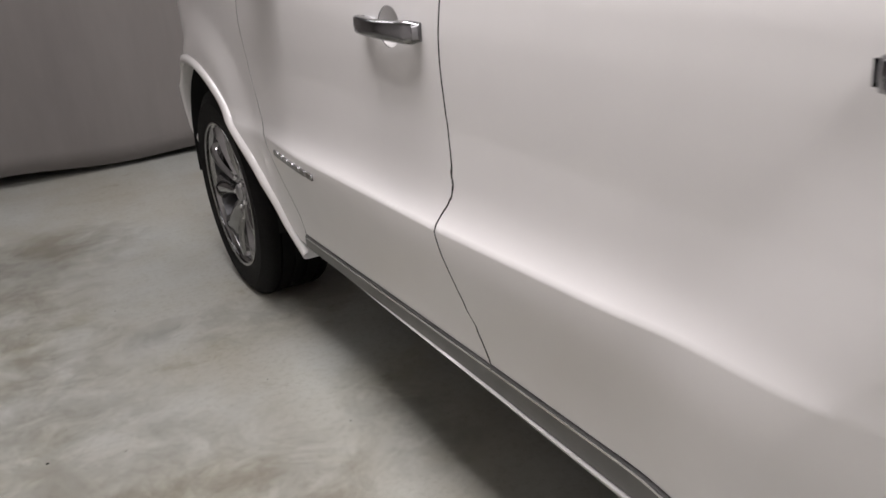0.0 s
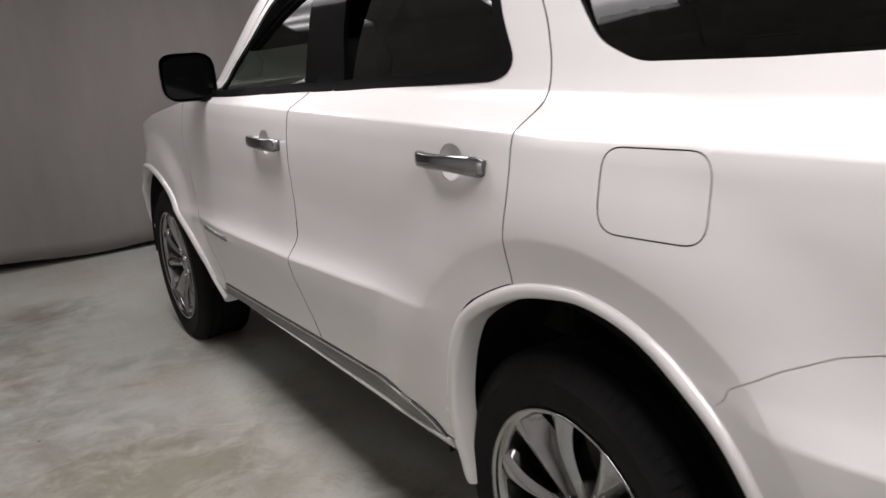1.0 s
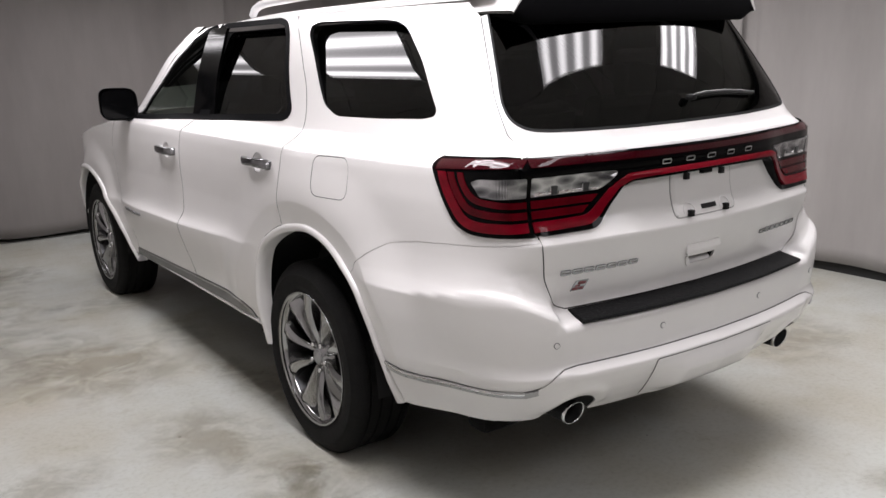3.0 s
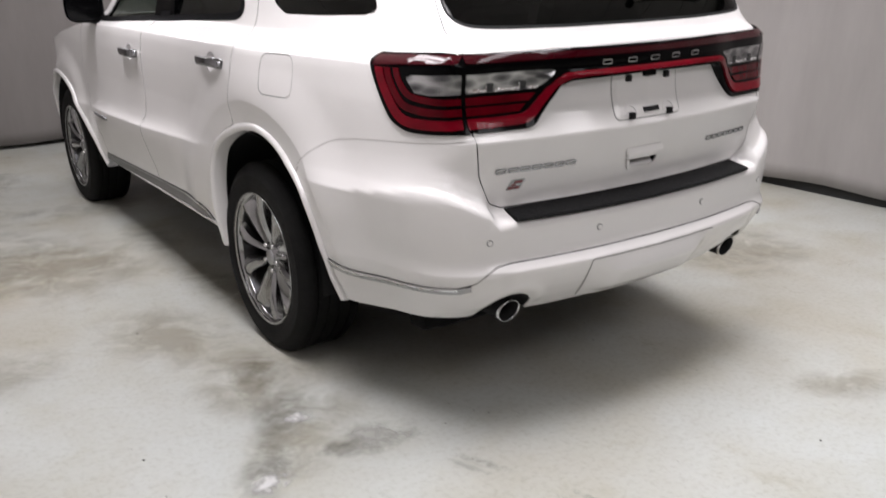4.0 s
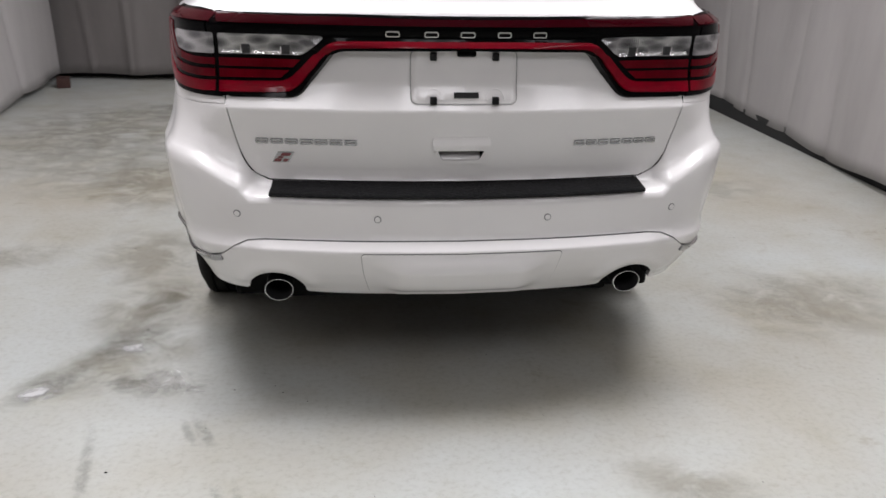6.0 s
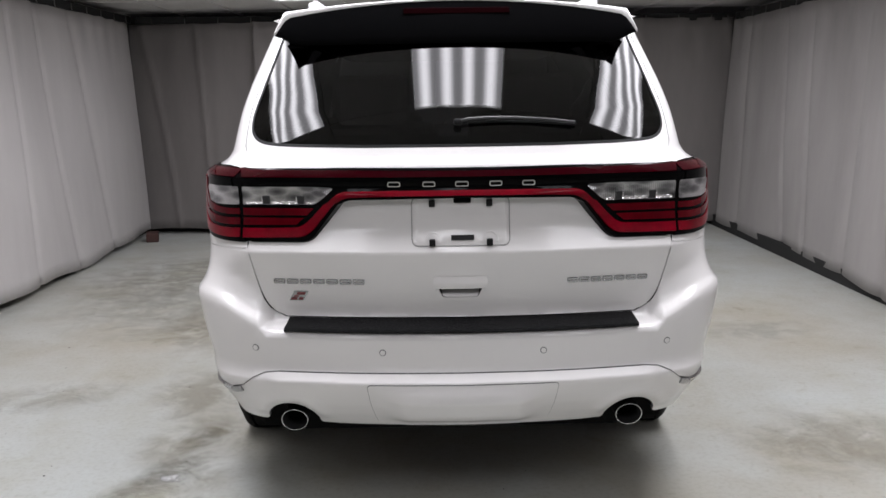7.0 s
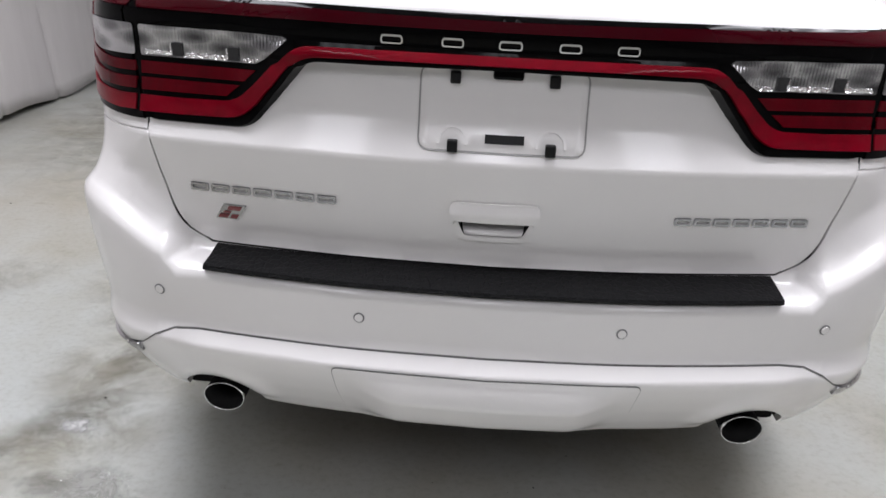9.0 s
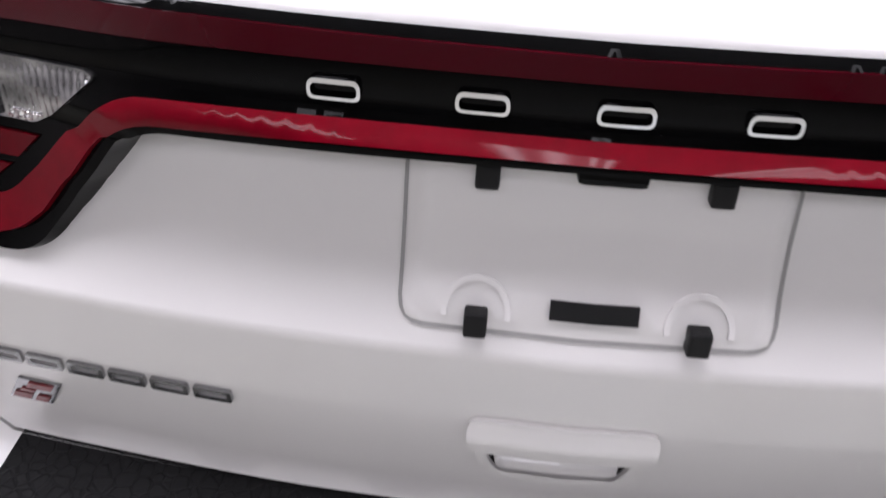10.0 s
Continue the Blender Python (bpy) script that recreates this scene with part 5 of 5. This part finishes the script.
        fs = [(i * 4 + q, i * 4 + q + 1, ((i + 1) % n) * 4 + q + 1, ((i + 1) % n) * 4 + q) for i in range(n) for q in range(3)]
        mesh_object("pipe_wall", vs, fs, LINER, ex, "dark metal pipe wall")
        vs = [(.0405 * math.cos(a), .10, .0368 * math.sin(a)) for a in np.linspace(0, 2 * math.pi, n, endpoint=False)]
        mesh_object("pipe_bore", vs, [tuple(range(n))], DARK, ex, "dark disc closing the pipe bore", False)
        ex.matrix_basis = pose(cx - .006 * sx, .196, .411)
        # dark shroud round the pipe
        vs, fs = [], []
        m = 20
        for a in np.linspace(0.02, math.pi - .02, m):
            x, z = cx + .088 * math.cos(a), .400 + .083 * math.sin(a)
            y0 = surface(*on_rear(x, max(z, .40)))[0][1] + .004
            for y in (y0, y0 + .05, y0 + .22):
                vs.append((x, y, z))
        fs = [(i * 3 + q, i * 3 + q + 1, i * 3 + q + 4, i * 3 + q + 3) for i in range(m - 1) for q in range(2)]
        mesh_object("exhaust_shroud", vs, fs, BLACK, car, "black exhaust surround")
        # dark box added to black out the floor seen through the notch
        bm = bmesh.new()
        box(bm, (.34, .10, .22), (cx - .01 * sx, .50, .40), .02, 2)
        part("notch_backing", bm, DARK, car, "added dark box that blacks out the notch behind the tip")


rear_end()
bumper()
for flip in (False, True):
    doors(flip)
    rear_quarter(flip)
    arch_trim(flip)
    sills(flip)
    front_end(flip)


def roof_and_front():
    vs, fs = [], []
    ys = np.linspace(.50, 2.98, 40)
    n = 24
    for y in ys:
        xe = -surface(on_side(max(y, .66), 1.708)[0], 1.708)[0][0] if y < 2.6 else .645 - .16 * ((y - 2.6) / .38) ** 2
        front = .05 * step(2.3, 3.0, y)
        for i in range(n + 1):
            t = -1 + 2 * i / n
            vs.append((xe * t, y, 1.708 + (.058 - front * .4) * (1 - abs(t) ** 3.2) - front * .3 + .004 * (1 - t * t)))
    k = n + 1
    fs = [(i * k + j, i * k + j + 1, (i + 1) * k + j + 1, (i + 1) * k + j) for i in range(len(ys) - 1) for j in range(n)]
    roof = mesh_object("roof", vs, fs, PAINT, car, "white roof panel")
    for sx in (-1, 1):
        path = [(sx * .50, .72, 1.755), (sx * .503, .745, 1.772), (sx * .505, .80, 1.784), (sx * .51, .95, 1.791), (sx * .515, 1.6, 1.803), (sx * .51, 2.3, 1.798), (sx * .50, 2.5, 1.782), (sx * .49, 2.58, 1.75)]
        v, f = tube([tuple(p) for p in catmull(path, 6)], .019, 10)
        rl = mesh_object("roof_rail", v, f, RAIL, car, "satin silver roof rail")
        bm = bmesh.new()
        box(bm, (.044, .20, .05), (sx * .505, .83, 1.768), .018, 3)
        part("rail_foot", bm, RAIL, rl, smooth=True)
    v = [(-.022, .72, 1.76), (.022, .72, 1.76), (.026, .86, 1.768), (-.026, .86, 1.768), (-.004, .735, 1.825), (.004, .735, 1.825), (.006, .84, 1.772), (-.006, .84, 1.772)]
    mesh_object("antenna_fin", v, [(0, 1, 5, 4), (1, 2, 6, 5), (2, 3, 7, 6), (3, 0, 4, 7), (4, 5, 6, 7)], PAINT, roof, "white shark-fin aerial")
    # bonnet
    vs = []
    ys = np.linspace(3.80, 4.93, 20)
    edge_z = np.interp(ys, [3.80, 3.93, 4.37, 4.70, 4.93], [1.195, 1.185, 1.125, 1.06, .985])
    for y, z in zip(ys, edge_z):
        xe = -surface(on_side(y, min(z, 1.195))[0], min(z, 1.195))[0][0]
        for i in range(n + 1):
            t = -1 + 2 * i / n
            vs.append((xe * t, y, z + .05 * (1 - t ** 4) * (1 - ((y - 3.8) / 1.13) ** 4)))
    fs = [(i * k + j, i * k + j + 1, (i + 1) * k + j + 1, (i + 1) * k + j) for i in range(len(ys) - 1) for j in range(n)]
    mesh_object("bonnet", vs, fs, PAINT, car, "white bonnet")
    for flip in (False, True):
        s_a = [on_side(3.70, 1.24)[0], on_side(3.38, 1.50)[0], on_side(3.0, 1.69)[0]]
        out = [(s_a[0], 1.24), (s_a[1], 1.50), (s_a[2], 1.69), (ARC_END - .002, 1.69), (ARC_END - .002, 1.24)]
        patch("windscreen", out, GLASS_FRONT, car, "clear windscreen", off=-.004, flange=0, gap=0, grid=.06, flip=flip)
        post = side((3.585, 1.245), (3.18, 1.552), (2.85, 1.708), (2.97, 1.709), (3.30, 1.572), (3.69, 1.28), (3.72, 1.245))
        patch("windscreen_post", post, PAINT, car, "white windscreen pillar", off=.001, flip=flip)
        # door mirror
        m = tagged(new("door_mirror"), "black door mirror")
        m.parent = car
        sg = 1 if not flip else -1
        vs, fs = [], []
        rows, cols = 10, 26
        for r in range(rows + 1):
            a = r / rows
            sc = 1 - .42 * a ** 2.4
            for c in range(cols):
                th = 2 * math.pi * c / cols
                q = lambda v: math.copysign(abs(v) ** .5, v)
                vs.append((sg * (-.966 + .106 * sc * q(math.cos(th)) + .01 * a), 3.45 + .12 * a, 1.308 + .092 * sc * q(math.sin(th)) - .01 * math.cos(th) * sg))
        fs = [(r * cols + c, r * cols + (c + 1) % cols, (r + 1) * cols + (c + 1) % cols, (r + 1) * cols + c) for r in range(rows) for c in range(cols)]
        fs.append(tuple(rows * cols + c for c in range(cols)))
        mesh_object("mirror_shell", vs, fs, BLACK, m, "black mirror housing")
        gv = [(sg * (-.966 + .094 * math.copysign(abs(math.cos(t)) ** .5, math.cos(t))), 3.458, 1.308 + .080 * math.copysign(abs(math.sin(t)) ** .5, math.sin(t))) for t in np.linspace(0, 2 * math.pi, 40, endpoint=False)]
        mesh_object("mirror_glass", gv, [tuple(range(40))], GLOSS, m, "dark mirror glass", False)
        bm = bmesh.new()
        box(bm, (.12, .07, .045), (sg * -.86, 3.52, 1.228), .012, 2)
        part("mirror_foot", bm, BLACK, m)


roof_and_front()


def inner_body():
    """Dark shell behind the skin, floor pan and cabin."""
    for flip in (False, True):
        vs, fs = [], []
        ss = np.arange(0, ARC_END - .05, .05)
        zz = np.arange(.44, 1.22, .05)
        S, Z = np.meshgrid(ss, zz, indexing="ij")
        p = surface(S.ravel(), Z.ravel()) - normal(S.ravel(), Z.ravel()) * .035
        k = len(zz)
        for i in range(len(ss) - 1):
            for j in range(k - 1):
                a = i * k + j
                c = p[a]
                if min(math.hypot(c[1] - h, c[2] - HUB_Z) for h in (HUB_R, HUB_F)) < .60 and abs(c[0]) > .6:
                    continue
                if c[1] > 3.6 and c[2] > 1.10 - .25 * (c[1] - 3.6):
                    continue
                fs.append((a, a + 1, a + k + 1, a + k))
        vs = [((-x if flip else x), y, z) for x, y, z in p]
        mesh_object("inner_shell", vs, fs, DARK, car, "dark inner body shell")
    # unseen underbody boxes, set low so that less light reaches the floor
    for size, centre in (((1.36, 1.98, .22), (0, 2.72, .35)), ((1.20, 3.7, .26), (0, 2.85, .37)), ((1.0, 4.3, .3), (0, 2.75, .62)), ((1.4, .42, .12), (0, .62, .50)), ((1.2, .5, .24), (0, .78, .36)), ((1.4, .3, .2), (0, 4.85, .38))):
        bm = bmesh.new()
        box(bm, size, centre, .03)
        part("underbody_panel", bm, DARK, car, "dark underbody panel, set low to block light")
    bm = bmesh.new()
    box(bm, (1.1, 2.0, .02), (0, 1.75, 1.66), .008)
    part("headliner", bm, SEAT, car, "dark headliner")
    bm = bmesh.new()
    box(bm, (1.45, .45, .25), (0, 3.75, 1.05), .08, 3)
    part("dashboard", bm, TRIM_IN, car, "dark dashboard")
    for x, y in ((-.37, 2.75), (.37, 2.75), (-.4, 1.75), (.4, 1.75), (-.3, .95), (.3, .95)):
        seat = tagged(new("seat"), "dark upholstered seat")
        seat.parent = car
        bm = bmesh.new()
        box(bm, (.5, .5, .16), (0, .12, .72), .05, 3)
        part("cushion", bm, SEAT, seat)
        bm = bmesh.new()
        box(bm, (.48, .13, .62), (0, -.15, 1.05), .05, 3, Matrix.Rotation(radians(14), 4, "X"))
        part("backrest", bm, SEAT, seat)
        bm = bmesh.new()
        box(bm, (.26, .09, .18), (0, -.25, 1.44), .035, 3)
        part("headrest", bm, SEAT, seat)
        seat.matrix_basis = pose(x, y, 0)
    wheel_path = [(-.37 + .18 * math.cos(a), 3.42 - .06 * math.sin(a), 1.06 + .17 * math.sin(a)) for a in np.linspace(0, 2 * math.pi, 32, endpoint=False)]
    v, f = tube(wheel_path, .016, 8, True)
    mesh_object("steering_wheel", v, f, TRIM_IN, car, "dark steering wheel")


inner_body()


# ---- wheels ----
def wheel():
    """Built round the x axis with its outer face towards -x."""
    e = tagged(new("wheel"), "polished grey ten-spoke alloy wheel")
    e.parent = car
    R, W, rim = .391, .132, .268
    prof = [(rim, -W + .014), (rim + .012, -W + .004), (rim + .035, -W), (rim + .075, -W - .002), (R - .030, -W + .010), (R - .012, -W + .022), (R - .003, -W + .038)]
    for g in (-.075, -.028, .022, .070):
        prof += [(R, g - .012), (R, g - .0055), (R - .009, g - .004), (R - .009, g + .004), (R, g + .0055)]
    prof += [(R - .003, W - .038), (R - .012, W - .022), (R - .030, W - .010), (rim + .04, W), (rim, W - .014)]
    vs, fs = revolve(prof, 96)
    tyre = mesh_object("tyre", vs, fs, RUBBER, e, "black road tyre with block tread")
    tyre.data.set_sharp_from_angle(angle=radians(35))
    lugs = 84
    vs, fs = [], []
    for i in range(lugs):
        for sgn in (-1, 1):
            a0 = 2 * math.pi * (i + (.5 if sgn > 0 else 0)) / lugs
            b0 = len(vs)
            for da in (-.42, .42):
                a = a0 + da * 2 * math.pi / lugs
                for r, x in ((R + .002, sgn * .080), (R + .001, sgn * (W - .036)), (R - .010, sgn * (W - .019)), (R - .034, sgn * (W - .008))):
                    vs.append((x, r * math.cos(a), r * math.sin(a)))
            for q in range(3):
                fs.append((b0 + q, b0 + q + 1, b0 + q + 5, b0 + q + 4))
    tagged(mesh_object("tread", vs, fs, RUBBER, e), "small rubber shoulder blocks of the tread", kind="stuff")
    vs, fs = revolve([(rim - .004, -W + .006), (rim + .004, -W + .001), (rim + .006, -W + .006), (rim - .001, -W + .014), (rim - .010, -W + .016), (rim - .014, -W + .03)], 96)
    mesh_object("rim_lip", vs, fs, ALLOY, e, "polished rim edge")
    vs, fs = revolve([(rim - .014, -W + .03), (rim - .022, -.06), (rim - .03, .02), (rim - .03, W - .03)], 72)
    mesh_object("rim_barrel", vs, fs, ALLOY_IN, e, "dark inner barrel")
    vs, fs = revolve([(.185, -.012), (.185, .012), (.06, .012), (.06, -.014), (.185, -.012)], 60)
    mesh_object("brake_disc", vs, fs, STEEL, e, "steel brake disc")
    bm = bmesh.new()
    box(bm, (.07, .09, .16), (-.02, -.155, .03), .02, 2)
    part("brake_caliper", bm, DARK, e, "dark brake caliper")
    for i in range(10):
        h = 1 if i % 2 else -1
        base = 2 * math.pi * i / 10
        vs = []
        n = 16
        sec = ((-1.0, .046), (-.86, .006), (-.45, -.004), (.0, -.006), (.30, .002), (.58, .018), (.85, .036), (1.0, .052))
        for q in range(n + 1):
            t = q / n
            r = .040 + (rim - .048) * t
            a = base + h * (.10 * math.sin(math.pi * t * .95) * (1 - .25 * t) - .05 * (1 - t))
            w = .012 + .020 * math.sin(math.pi * min(1, t * .62)) + .030 * t ** 5
            x = -W + .024 + .036 * (1 - t) ** 1.7 - .003 * math.sin(math.pi * t)
            deep = 1 - .75 * t ** 4
            cu = np.array((0, math.cos(a), math.sin(a)))
            cv = np.array((0, -math.sin(a), math.cos(a)))
            for off, dx in sec:
                p = cu * r + cv * w * off * h
                vs.append((x + (dx * deep if dx > .01 else dx), p[1], p[2]))
        k = len(sec)
        fs = [(a * k + b, a * k + (b + 1) % k, (a + 1) * k + (b + 1) % k, (a + 1) * k + b) for a in range(n) for b in range(k)]
        if h < 0:
            fs = [f[::-1] for f in fs]
        sp = mesh_object("spoke", vs, fs, ALLOY, e)
        sp.data.set_sharp_from_angle(angle=radians(38))
    vs, fs = revolve([(.001, -W + .045), (.030, -W + .046), (.034, -W + .05), (.05, -W + .058), (.074, -W + .066), (.078, -W + .09)], 40)
    mesh_object("hub", vs, fs, ALLOY, e, "grey alloy hub")
    vs, fs = revolve([(.001, -W + .036), (.026, -W + .037), (.031, -W + .041), (.031, -W + .05)], 32)
    mesh_object("centre_cap", vs, fs, SATIN, e, "satin centre cap")
    for i in range(5):
        a = 2 * math.pi * (i + .5) / 5
        vs, fs = revolve([(.001, -.026), (.009, -.024), (.011, -.018), (.011, .004)], 6)
        vs = [(x - W + .062, y + .0575 * math.cos(a), z + .0575 * math.sin(a)) for x, y, z in vs]
        mesh_object("lug_nut", vs, fs, CHROME, e)
    return e


one = wheel()
one.matrix_basis = pose(-.796, HUB_R, .370, 11)
copy_thing(one, pose(-.796, HUB_F, .370, 28))
copy_thing(one, pose(.796, HUB_R, .370, 180, 0, 180))
copy_thing(one, pose(.796, HUB_F, .370, 180, 0, 180))
